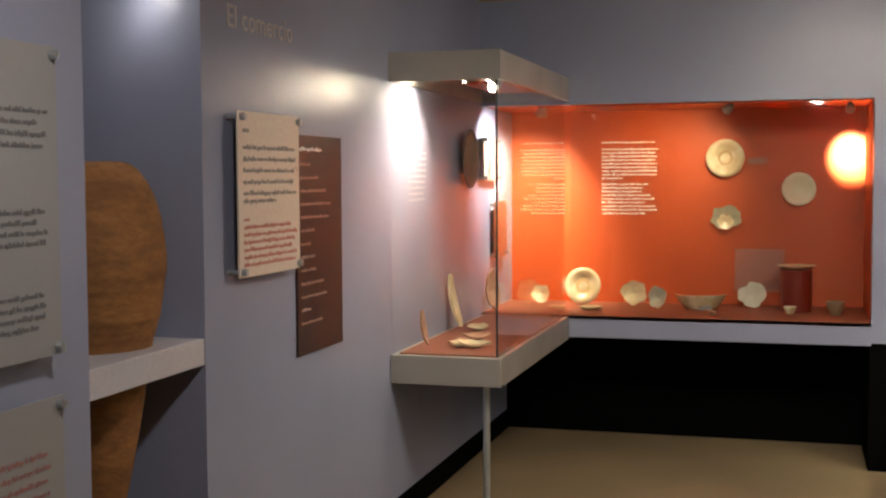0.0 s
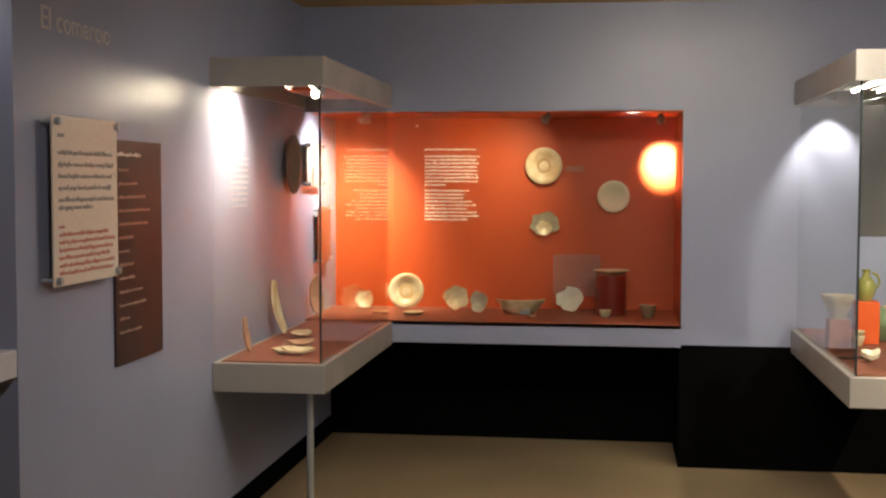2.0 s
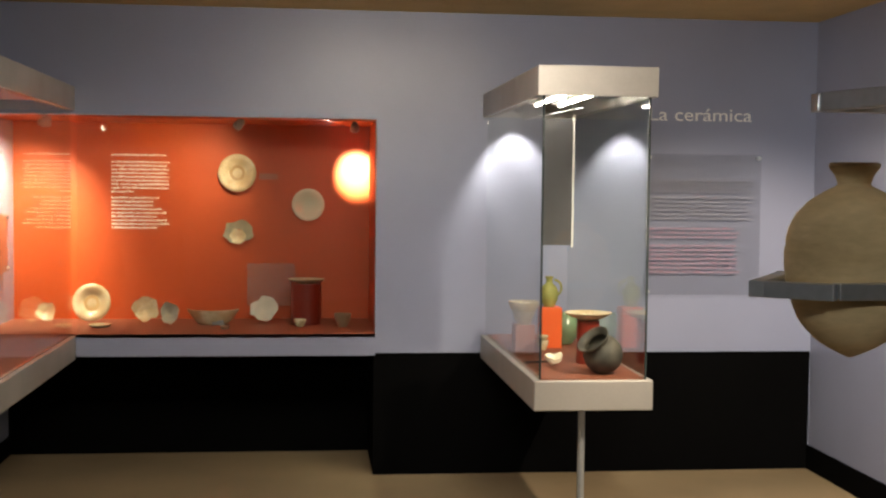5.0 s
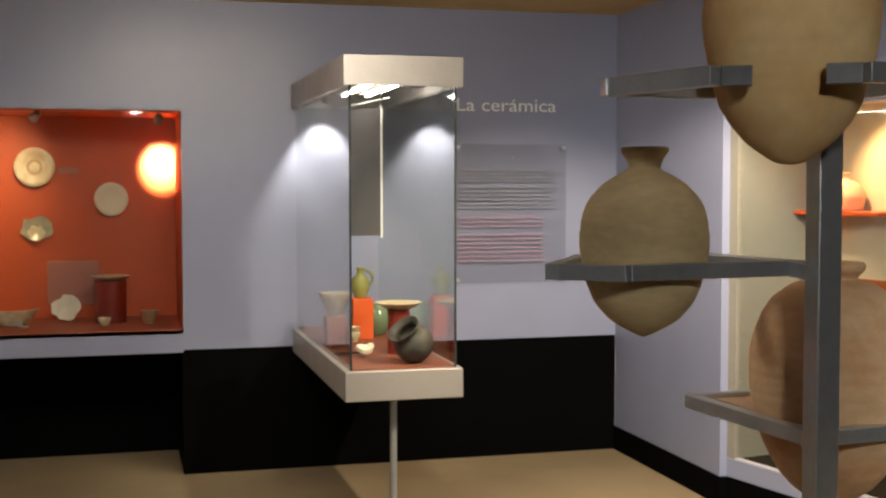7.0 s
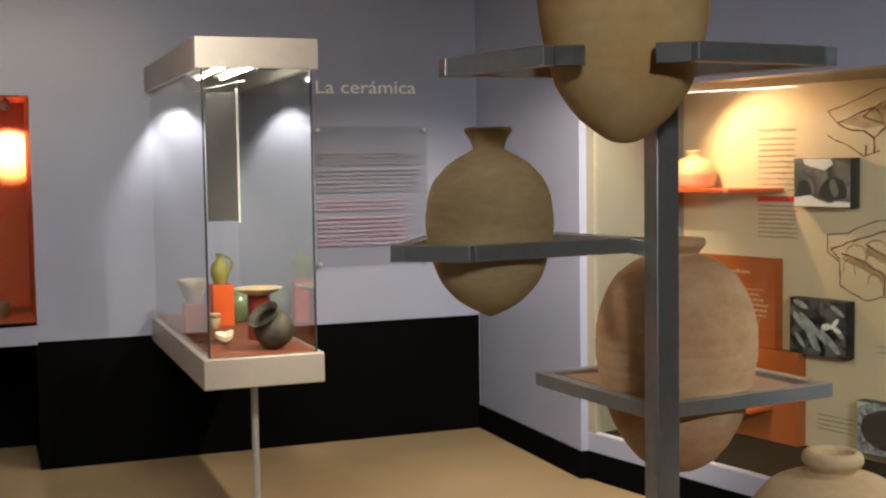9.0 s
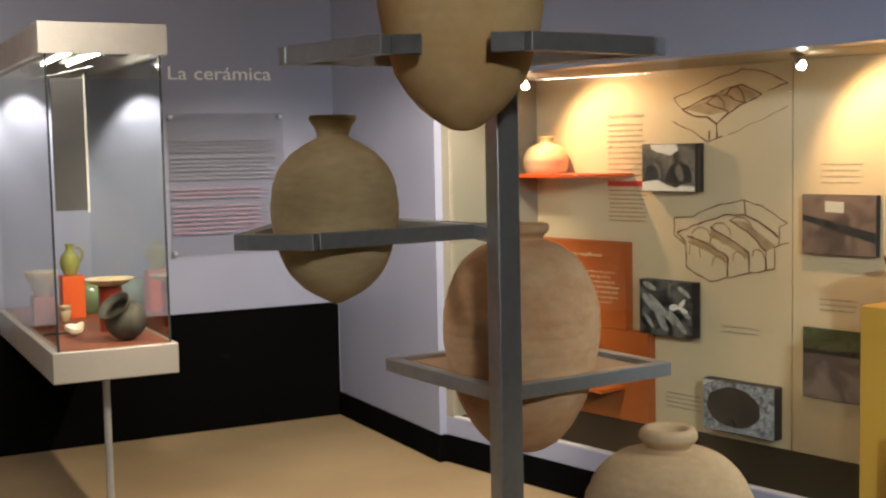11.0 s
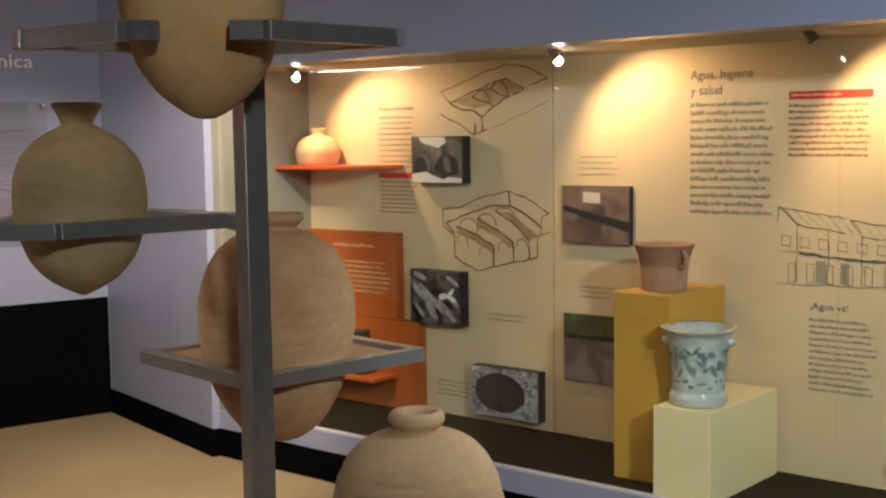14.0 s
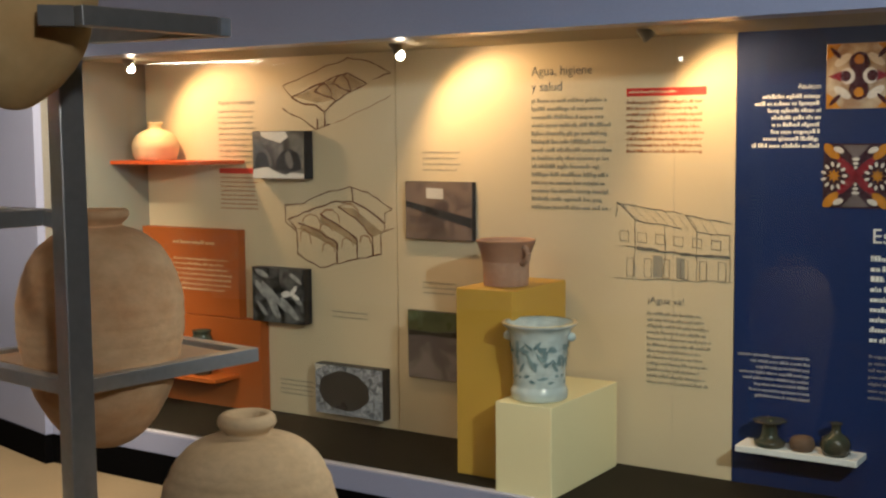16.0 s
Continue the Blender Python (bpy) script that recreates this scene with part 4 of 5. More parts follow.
GREY_PRINT = ink("grey_photo_print", (0.05, 0.045, 0.04), (0.30, 0.28, 0.25), 9, 0.35, 0.7)
PALE_PRINT = shade("pale_print_area", (0.66, 0.63, 0.58), rough=0.3, stain=0.1)
BRIGHT_PRINT = shade("bright_print_area", (0.82, 0.81, 0.78), rough=0.2, stain=0.06)
MID_PRINT = shade("mid_grey_print_area", (0.20, 0.19, 0.17), rough=0.3, stain=0.3, stain_size=25)
DARK_PRINT = shade("dark_print_area", (0.035, 0.033, 0.032), rough=0.3, stain=0.2, stain_size=9)
p = photo(0.022, 0.347, 1.405, 1.635, 0.065, GREY_PRINT, "black and white photograph block of a vaulted cistern")
part("print_area", flat([(0.026, 1.408), (0.345, 1.408), (0.345, 1.430), (0.27, 1.436), (0.23, 1.424), (0.17, 1.440), (0.12, 1.462), (0.026, 1.450)], -0.0672), BRIGHT_PRINT, p)
part("print_area", flat([(0.075, 1.632), (0.235, 1.632), (0.25, 1.605), (0.20, 1.578), (0.15, 1.590), (0.11, 1.598), (0.085, 1.61)][::-1], -0.0672), BRIGHT_PRINT, p)
part("print_area", flat([(0.026, 1.60)] + [(0.085 - 0.06 * math.cos(math.pi * k / 10), 1.47 + 0.085 * math.sin(math.pi * k / 10)) for k in range(11)] + [(0.026, 1.47)], -0.0668), MID_PRINT, p)
part("print_area", flat([(0.040, 1.465)] + [(0.083 - 0.043 * math.cos(math.pi * k / 10), 1.475 + 0.060 * math.sin(math.pi * k / 10)) for k in range(11)] + [(0.126, 1.462)], -0.0676), DARK_PRINT, p)
part("print_area", flat([(0.165, 1.448), (0.18, 1.50), (0.21, 1.535), (0.26, 1.55), (0.31, 1.53), (0.33, 1.48), (0.325, 1.45), (0.26, 1.44)], -0.0672), DARK_PRINT, p)
part("print_area", flat(oval(0.255, 1.497, 0.022, 0.045, 12, 0.3, 0.1), -0.0680), MID_PRINT, p)
p = photo(-0.005, 0.325, 0.70, 0.97, 0.06, ink("bold_photo_print", (0.008, 0.008, 0.008), (0.13, 0.13, 0.13), 14, 0.42, 0.62), "black and white photograph block of stone channels")
ASH = shade("ash_print", (0.46, 0.46, 0.45), rough=0.3, stain=0.35, stain_size=30, tint=(0.2, 0.2, 0.2))
for k, (xa, za, xb, zb, w) in enumerate(((0.02, 0.955, 0.10, 0.925, 0.014), (0.015, 0.90, 0.13, 0.80, 0.020), (0.06, 0.90, 0.21, 0.765, 0.016), (0.10, 0.83, 0.17, 0.725, 0.022), (0.18, 0.83, 0.29, 0.72, 0.017), (0.03, 0.80, 0.09, 0.735, 0.012), (0.24, 0.945, 0.315, 0.90, 0.012), (0.265, 0.83, 0.315, 0.80, 0.014))):
    n = math.hypot(xb - xa, zb - za)
    part("print_area", flat(oval((xa + xb) / 2, (za + zb) / 2, n / 2, w, 18, math.atan2(zb - za, xb - xa), 0.10, k), -0.0622 - 0.0003 * k), ASH, p)
for k, (x, z, rx, rz, t) in enumerate(((0.215, 0.845, 0.028, 0.016, 0.2), (0.262, 0.862, 0.012, 0.034, -0.7), (0.275, 0.835, 0.026, 0.012, -0.4))):
    part("print_area", flat(oval(x, z, rx, rz, 16, t, 0.08, k), -0.0650 - 0.0003 * k), BRIGHT_PRINT, p)
p = photo(0.385, 0.785, 0.285, 0.525, 0.06, ink("blue_grey_print", (0.08, 0.09, 0.11), (0.46, 0.48, 0.52), 34, 0.34, 0.68), "blue-grey photograph block of a round stone well")
part("print_area", flat(oval(0.56, 0.405, 0.15, 0.095, 30, 0, 0.03), -0.0622), DARK_PRINT, p)
part("print_area", flat([(0.39, 0.52), (0.39, 0.49), (0.43, 0.512), (0.46, 0.52)], -0.0622), PALE_PRINT, p)
p = photo(0.905, 1.262, 1.143, 1.402, 0.03, ink("brown_print_a", (0.085, 0.06, 0.05), (0.20, 0.14, 0.11), 6), "brown photograph block of an excavated trench")
part("print_area", flat([(0.91, 1.315), (1.26, 1.245), (1.26, 1.20), (0.91, 1.29)], -0.0322), DARK_PRINT, p)
part("print_area", flat([(1.02, 1.375), (1.11, 1.372), (1.11, 1.325), (1.02, 1.328)], -0.0322), PALE_PRINT, p)
p = photo(0.90, 1.21, 0.502, 0.815, 0.014, ink("mauve_print", (0.13, 0.11, 0.12), (0.26, 0.23, 0.24), 7), "greenish and mauve photograph of a ruined wall")
part("print_area", flat([(0.902, 0.813), (1.208, 0.813), (1.208, 0.735), (1.05, 0.72), (0.902, 0.725)], -0.0162), shade("moss_print", (0.10, 0.12, 0.06), rough=0.3, stain=0.25, stain_size=14), p)
part("print_area", flat([(0.902, 0.724), (1.05, 0.719), (1.208, 0.734), (1.208, 0.70), (1.0, 0.705), (0.902, 0.70)], -0.0166), DARK_PRINT, p)


def strokes(polys, width, bm=None, y=-0.0012, seed=1, jitter=0.004):
    """Hand-drawn lines: thin printed strips along each run of points."""
    rnd = random.Random(seed)
    bm = bm or bmesh.new()
    for run in polys:
        fine = []
        for (xa, za), (xb, zb) in zip(run, run[1:]):
            n = max(1, int(math.hypot(xb - xa, zb - za) / 0.03))
            fine += [(xa + (xb - xa) * k / n + rnd.uniform(-1, 1) * jitter * (k > 0), za + (zb - za) * k / n + rnd.uniform(-1, 1) * jitter * (k > 0)) for k in range(n)]
        fine.append(run[-1])
        for (xa, za), (xb, zb) in zip(fine, fine[1:]):
            w = width * rnd.uniform(0.6, 1.2) / 2
            L = math.hypot(xb - xa, zb - za) or 1
            nx, nz = -(zb - za) / L * w, (xb - xa) / L * w
            flat([(xa + nx, za + nz), (xb + nx, zb + nz), (xb - nx, zb - nz), (xa - nx, za - nz)], y, bm, 0.0006)
    bmesh.ops.recalc_face_normals(bm, faces=bm.faces)
    return bm


def arch(cx, z0, w, h, lean=0.0, n=8):
    return [(cx - w / 2, z0)] + [(cx - w / 2 * math.cos(math.pi * k / n) + lean * k / n, z0 + h * 0.5 + h * 0.5 * math.sin(math.pi * k / n)) for k in range(n + 1)] + [(cx + w / 2 + lean, z0)]


SEPIA = shade("sepia_line", (0.19, 0.085, 0.045), rough=0.7, grain=0, stain=0, bump=0)
SEPIA_SOFT = shade("soft_sepia_line", (0.34, 0.17, 0.085), rough=0.7, grain=0, stain=0, bump=0)
SEPIA_WASH = shade("sepia_wash", (0.52, 0.36, 0.20), rough=0.6, stain=0.3, stain_size=12, bump=0)
d = base("wall_drawing", M_PANEL, "sepia line drawing of a vaulted cistern cut open", "drawing", "drawings on the cream panel")
part("outline", strokes([[(0.222, 1.280), (0.167, 1.275), (0.167, 1.192), (0.240, 1.146), (0.240, 1.041), (0.378, 0.978), (0.744, 1.061), (0.744, 1.159), (0.818, 1.183)], [(0.222, 1.280), (0.284, 1.283), (0.346, 1.314), (0.424, 1.341), (0.487, 1.350), (0.565, 1.370), (0.674, 1.346), (0.811, 1.271), (0.768, 1.251), (0.763, 1.167)], [(0.577, 1.367), (0.584, 1.301)]], 0.0065, seed=2), SEPIA, d)
part("ribs", strokes([[(0.187, 1.205), (0.346, 1.262), (0.487, 1.301), (0.584, 1.300), (0.682, 1.258), (0.763, 1.205)], [(0.250, 1.188), (0.362, 1.159), (0.487, 1.100), (0.484, 1.008)], [(0.385, 1.238), (0.487, 1.192), (0.604, 1.126), (0.604, 1.028)], [(0.495, 1.275), (0.596, 1.225), (0.697, 1.140), (0.697, 1.048)], [(0.187, 1.205), (0.240, 1.159)]], 0.0085, seed=3, y=-0.0020), SEPIA, d)
part("arches", strokes([[(0.276, 1.196), (0.287, 1.218), (0.323, 1.236), (0.370, 1.225), (0.390, 1.183), (0.378, 1.157)], [(0.393, 1.236), (0.417, 1.257), (0.463, 1.259), (0.495, 1.236), (0.506, 1.199)], [(0.499, 1.272), (0.534, 1.291), (0.580, 1.288), (0.612, 1.264), (0.619, 1.225)], [(0.261, 1.100), (0.265, 1.146), (0.287, 1.162), (0.318, 1.146), (0.328, 1.091)], [(0.396, 1.054), (0.403, 1.091), (0.431, 1.104), (0.462, 1.091), (0.471, 1.059)], [(0.515, 1.080), (0.518, 1.117), (0.543, 1.130), (0.571, 1.120), (0.584, 1.091)], [(0.624, 1.109), (0.630, 1.138), (0.652, 1.146), (0.677, 1.136), (0.687, 1.109)], [(0.381, 1.159), (0.393, 1.188), (0.432, 1.188), (0.463, 1.159)]], 0.0065, seed=4, y=-0.0028, jitter=0.0025), SEPIA_SOFT, d)
part("wash", flat([(0.276, 1.188), (0.393, 1.159), (0.487, 1.096), (0.487, 1.067), (0.370, 1.120), (0.250, 1.159)][::-1], -0.0006), SEPIA_WASH, d)
part("wash", flat([(0.390, 1.233), (0.487, 1.192), (0.602, 1.125), (0.602, 1.094), (0.487, 1.154), (0.381, 1.199)][::-1], -0.0006), SEPIA_WASH, d)
part("wash", flat([(0.499, 1.272), (0.596, 1.225), (0.696, 1.138), (0.752, 1.162), (0.674, 1.212), (0.584, 1.270)], -0.0006), SEPIA_WASH, d)
d = base("wall_drawing", M_PANEL, "sepia line drawing of a cistern seen from above", "drawing", "drawings on the cream panel")
part("outline", strokes([[(0.167, 1.853), (0.253, 1.875), (0.331, 1.903), (0.448, 1.942), (0.502, 1.948), (0.565, 1.971), (0.674, 1.953), (0.811, 1.893), (0.705, 1.866)], [(0.162, 1.744), (0.300, 1.682), (0.370, 1.639), (0.456, 1.665)], [(0.167, 1.853), (0.222, 1.798)]], 0.006, seed=5), SEPIA, d)
part("outline", strokes([[(0.487, 1.672), (0.580, 1.705), (0.705, 1.747), (0.811, 1.793)]], 0.004, seed=15, y=-0.0014), SEPIA_SOFT, d)
part("inner_lines", strokes([[(0.222, 1.797), (0.300, 1.823), (0.409, 1.858), (0.502, 1.890), (0.565, 1.900), (0.674, 1.849), (0.580, 1.814), (0.487, 1.770), (0.424, 1.722), (0.370, 1.757), (0.300, 1.761), (0.222, 1.797)], [(0.370, 1.822), (0.401, 1.849), (0.432, 1.856), (0.463, 1.823), (0.471, 1.782)], [(0.479, 1.856), (0.502, 1.885), (0.534, 1.893), (0.565, 1.869), (0.584, 1.816)], [(0.362, 1.823), (0.495, 1.774)], [(0.463, 1.856), (0.588, 1.814)], [(0.421, 1.722), (0.424, 1.656)], [(0.381, 1.692), (0.378, 1.643)]], 0.008, seed=6, y=-0.0020), SEPIA, d)
part("wash", flat([(0.240, 1.798), (0.362, 1.835), (0.502, 1.882), (0.562, 1.893), (0.655, 1.849), (0.565, 1.816), (0.479, 1.777), (0.378, 1.766)], -0.0006), SEPIA_WASH, d)
INK = shade("drawing_ink", (0.13, 0.12, 0.105), rough=0.7, grain=0, stain=0, bump=0)
INK_SOFT = shade("soft_drawing_ink", (0.30, 0.27, 0.21), rough=0.7, grain=0, stain=0, bump=0)
d = base("wall_drawing", M_PANEL, "ink drawing of a two-storey house with balconies", "drawing", "drawings on the cream panel")
part("roof_lines", strokes([[(1.94, 1.33), (2.22, 1.29)], [(2.235, 1.285), (2.42, 1.26)], [(1.94, 1.33), (2.02, 1.26), (2.22, 1.23)], [(2.235, 1.285), (2.285, 1.22), (2.42, 1.21)], [(1.94, 1.33), (1.935, 1.27)]], 0.0034, seed=7), INK, d)
part("rafters", strokes([[(1.96 + 0.047 * k, 1.325 - 0.0065 * k), (2.04 + 0.042 * k, 1.257 - 0.006 * k)] for k in range(9)], 0.002, seed=8, y=-0.0018), INK_SOFT, d)
part("wall_lines", strokes([[(1.94, 1.15), (2.03, 1.15)], [(1.93, 1.02), (2.09, 1.02), (2.43, 1.03)], [(2.02, 1.26), (2.02, 1.03)], [(2.285, 1.22), (2.285, 1.03)], [(2.42, 1.21), (2.42, 1.03)], [(2.15, 1.24), (2.15, 1.03)]], 0.0028, seed=9, y=-0.0018), INK, d)
part("balcony_line", strokes([[(2.03, 1.148), (2.22, 1.13), (2.42, 1.125)]], 0.011, seed=10, y=-0.0024), INK, d)
bm = bmesh.new()
for k in range(6):
    x = 1.955 + 0.078 * k
    strokes([[(x, 1.215 - 0.005 * k), (x + 0.038, 1.212 - 0.005 * k), (x + 0.038, 1.172 - 0.004 * k), (x, 1.175 - 0.004 * k), (x, 1.215 - 0.005 * k)]], 0.0022, bm, -0.0018, k, 0.001)
    strokes([[(x + 0.03, 1.105), (x + 0.06, 1.103), (x + 0.06, 1.03), (x + 0.03, 1.03), (x + 0.03, 1.105)]], 0.0026, bm, -0.0018, k + 20, 0.002)
part("openings", bm, INK, d)
part("shading", flat([(2.10, 1.12), (2.14, 1.118), (2.14, 1.032), (2.10, 1.032)], -0.0006), INK_SOFT, d)
part("shading", flat([(2.20, 1.115), (2.235, 1.113), (2.235, 1.032), (2.20, 1.032)], -0.0006), INK_SOFT, d)

# Text on the cream panels.
tb = base("panel_text", M_PANEL, "grey printed heading and text on the cream panel", "wall text", "texts on the cream panel")
lettering("heading", "Agua, higiene", pose(1.541, -0.0012, 1.855), 0.040, GREY_INK, tb, 0.0005, width=0.285)
lettering("heading", "y salud", pose(1.541, -0.0012, 1.790), 0.040, GREY_INK, tb, 0.0005, width=0.145)
SOFT_INK = shade("soft_grey_lettering", (0.33, 0.29, 0.215), rough=0.6, grain=0, stain=0, bump=0)
part("paragraph", lines_of_bars(1.541, 1.925, 1.765, 1.285, 14, 0.018, -0.0012, 0.16, 71), SOFT_INK, tb)
tb = base("panel_text", M_PANEL, "red heading strip with small text on the cream panel", "wall text", "texts on the cream panel")
part("strip", box(1.98, 2.318, -0.0024, -0.0002, 1.758, 1.790), RED, tb, "red heading strip")
part("title", lines_of_bars(1.99, 2.20, 1.782, 1.766, 1, 0.009, -0.003, 0.0, 72), CREAM, tb)
part("paragraph", lines_of_bars(1.98, 2.318, 1.745, 1.525, 9, 0.012, -0.0012, 0.12, 73), shade("rust_lettering", (0.36, 0.16, 0.08), rough=0.6, bump=0), tb)
tb = base("panel_text", M_PANEL, "grey printed heading and small text on the cream panel", "wall text", "texts on the cream panel")
lettering("heading", "¡Agua va!", pose(2.075, -0.0012, 0.925), 0.028, GREY_INK, tb, 0.0005, width=0.155)
part("paragraph", lines_of_bars(2.075, 2.36, 0.895, 0.590, 12, 0.0125, -0.0012, 0.22, 74), SOFT_INK, tb)
tb = base("panel_text", M_PANEL, "grey heading and small text beside the cistern drawing", "wall text", "texts on the cream panel")
lettering("heading", "Agua en tinajas", pose(-0.262, -0.0012, 1.770), 0.022, GREY_INK, tb, 0.0005, width=0.245)
part("paragraph", lines_of_bars(-0.262, -0.01, 1.748, 1.468, 10, 0.011, -0.0012, 0.12, 75), SOFT_INK, tb)
part("strip", box(-0.262, 0.02, -0.0024, -0.0002, 1.425, 1.452), RED, tb, "red heading strip")
part("paragraph", lines_of_bars(-0.255, 0.0, 1.415, 1.24, 8, 0.008, -0.0012, 0.15, 76), shade("rust_lettering_b", (0.40, 0.17, 0.08), rough=0.6, bump=0), tb)
for x0, x1, z0, z1, n in ((0.98, 1.19, 1.545, 1.44, 4), (0.45, 0.67, 0.785, 0.735, 2), (0.975, 1.17, 0.955, 0.885, 3), (0.115, 0.335, 0.42, 0.33, 4)):
    tb = base("caption", M_PANEL, "small grey printed caption on the cream panel", "caption", "captions on the cream panel")
    part("lines", lines_of_bars(x0, x1, z0, z1, n, 0.008, -0.0012, 0.12, int(100 * x0)), SOFT_INK, tb)

# Navy panel: text, tile pictures, a small shelf.
tb = base("panel_text", M_PANEL, "white printed text on the navy panel", "wall text", "texts on the navy panel")
lettering("heading", "Azulejos", pose(2.675, -0.0045, 1.770), 0.020, WHITE_INK, tb, 0.0005, width=0.085)
part("paragraph", lines_of_bars(2.495, 2.762, 1.755, 1.545, 8, 0.016, -0.0045, 0.35, 81, align="right"), WHITE_INK, tb)
tb = base("panel_text", M_PANEL, "white printed text above the small shelf", "wall text", "texts on the navy panel")
part("paragraph", lines_of_bars(2.448, 2.742, 0.765, 0.585, 8, 0.011, -0.0045, 0.30, 82, align="right"), shade("grey_white_lettering", (0.36, 0.35, 0.38), rough=0.6, bump=0), tb)
tb = base("panel_text", M_PANEL, "large white heading and text on the navy panel", "wall text", "texts on the navy panel")
lettering("heading", "Es", pose(2.955, -0.0045, 1.205), 0.055, WHITE_INK, tb, 0.0005)
part("paragraph", lines_of_bars(2.955, 3.5, 1.165, 0.83, 9, 0.020, -0.0045, 0.2, 83), WHITE_INK, tb)
part("paragraph", lines_of_bars(2.955, 3.5, 0.80, 0.62, 7, 0.012, -0.0045, 0.2, 84), shade("dim_lettering", (0.22, 0.20, 0.24), rough=0.6, bump=0), tb)
T_CREAM = shade("tile_cream", (0.52, 0.43, 0.32), rough=0.25, stain=0.3, stain_size=16, tint=(0.20, 0.09, 0.04))
T_PLUM = shade("tile_plum", (0.06, 0.016, 0.018), rough=0.25, stain=0.2, stain_size=14)
T_GOLD = shade("tile_gold", (0.52, 0.22, 0.025), rough=0.25, stain=0.2, stain_size=14)
T_WHITE = shade("tile_white", (0.66, 0.62, 0.58), rough=0.25, stain=0.1)
T_GREY = shade("tile_grey", (0.17, 0.14, 0.14), rough=0.25, stain=0.25, stain_size=18)
T_CRIMSON = shade("tile_crimson", (0.24, 0.025, 0.035), rough=0.25, stain=0.2, stain_size=14)


def star(cx, cz, r, q=0.45, n=8):
    return [(cx + r * (1 if k % 2 == 0 else q) * math.cos(-math.pi * k / n), cz + r * (1 if k % 2 == 0 else q) * math.sin(-math.pi * k / n)) for k in range(2 * n)]


def tile_picture(x0, z0, side, ground, label, kind):
    p = base("tile_picture", M_PANEL @ pose(x0 + side / 2, -0.003, z0 + side / 2), label, "tile picture", "tile pictures on the navy panel")
    h = side / 2
    part("ground", box(-h, h, -0.003, -0.0005, -h, h, 0.0008), ground, p)
    Y = -0.0032
    if kind == 0:
        for sx in (-1, 1):
            for sz in (-1, 1):
                part("corner", flat([(q * sx * h, r * sz * h) for q, r in ((0.98, 0.98), (0.98, 0.52), (0.80, 0.62), (0.62, 0.90), (0.52, 0.98))][::-sx * sz], Y), T_GOLD, p)
                part("corner", flat(oval(sx * h * 0.72, sz * h * 0.72, h * 0.24, h * 0.07, 14, sx * sz * 0.785, 0.08), Y - 0.0012), T_PLUM, p)
                part("scroll", flat(oval(sx * h * 0.50, sz * h * 0.50, h * 0.30, h * 0.13, 16, -sx * sz * 0.6, 0.04), Y - 0.0006), T_WHITE, p)
        for sz in (-1, 1):
            part("petal", flat(oval(0, sz * h * 0.40, h * 0.30, h * 0.34, 20, 0, 0.03), Y - 0.0016), T_PLUM, p)
            part("petal_heart", flat(oval(0, sz * h * 0.50, h * 0.15, h * 0.15, 14, 0, 0.06), Y - 0.0030), T_GOLD, p)
        for sx in (-1, 1):
            part("petal", flat([(sx * h * 0.95, 0), (sx * h * 0.5, -0.17 * h), (sx * h * 0.1, 0), (sx * h * 0.5, 0.17 * h)][::-sx], Y - 0.0018), T_CRIMSON, p)
            part("scroll", flat(oval(sx * h * 0.34, 0, h * 0.22, h * 0.25, 18), Y - 0.0032), T_WHITE, p)
            part("petal_heart", flat(oval(sx * h * 0.40, 0, h * 0.16, h * 0.17, 16), Y - 0.0044), T_PLUM, p)
        part("centre", flat(oval(0, 0, h * 0.12, h * 0.22, 16), Y - 0.0046), T_PLUM, p)
    else:
        for a in range(4):
            t = a * math.pi / 2 + math.pi / 4
            c, w = math.cos(t), math.sin(t)
            part("ray", flat(oval(h * 0.36 * c, h * 0.36 * w, h * 0.46, h * 0.13, 16, t), Y), T_CRIMSON, p)
            part("corner", flat(oval(h * 1.06 * c, h * 1.06 * w, h * 0.32, h * 0.15, 14, t, 0.05), Y - 0.0012), T_GOLD, p)
        for sz in (-1, 1):
            part("leaf", flat([(-0.42 * h, sz * 0.95 * h), (0, sz * 0.50 * h), (0.42 * h, sz * 0.95 * h)][::sz], Y - 0.0008), T_GREY, p)
            for sx in (-1, 1):
                part("scroll", flat(oval(sx * h * 0.52, sz * h * 0.80, h * 0.17, h * 0.09, 14, sx * sz * 0.4, 0.06), Y - 0.0024), T_WHITE, p)
            for q in range(3):
                part("leaf", flat(oval(0, sz * h * (0.26 + 0.13 * q), h * (0.05 + 0.035 * q), h * 0.05, 12), Y - 0.0024), T_WHITE, p)
        for sx in (-1, 1):
            part("star", flat(star(sx * h * 0.66, 0, h * 0.22, 0.5), Y - 0.0024), T_GOLD, p)
            bm = bmesh.new()
            for k in range(11):
                v = 2 * math.pi * k / 11
                flat(oval(sx * h * 0.66 + h * 0.33 * math.cos(v), h * 0.36 * math.sin(v), h * 0.085, h * 0.05, 8, v), Y - 0.0014, bm)
            part("dots", bm, T_WHITE, p)
    return p


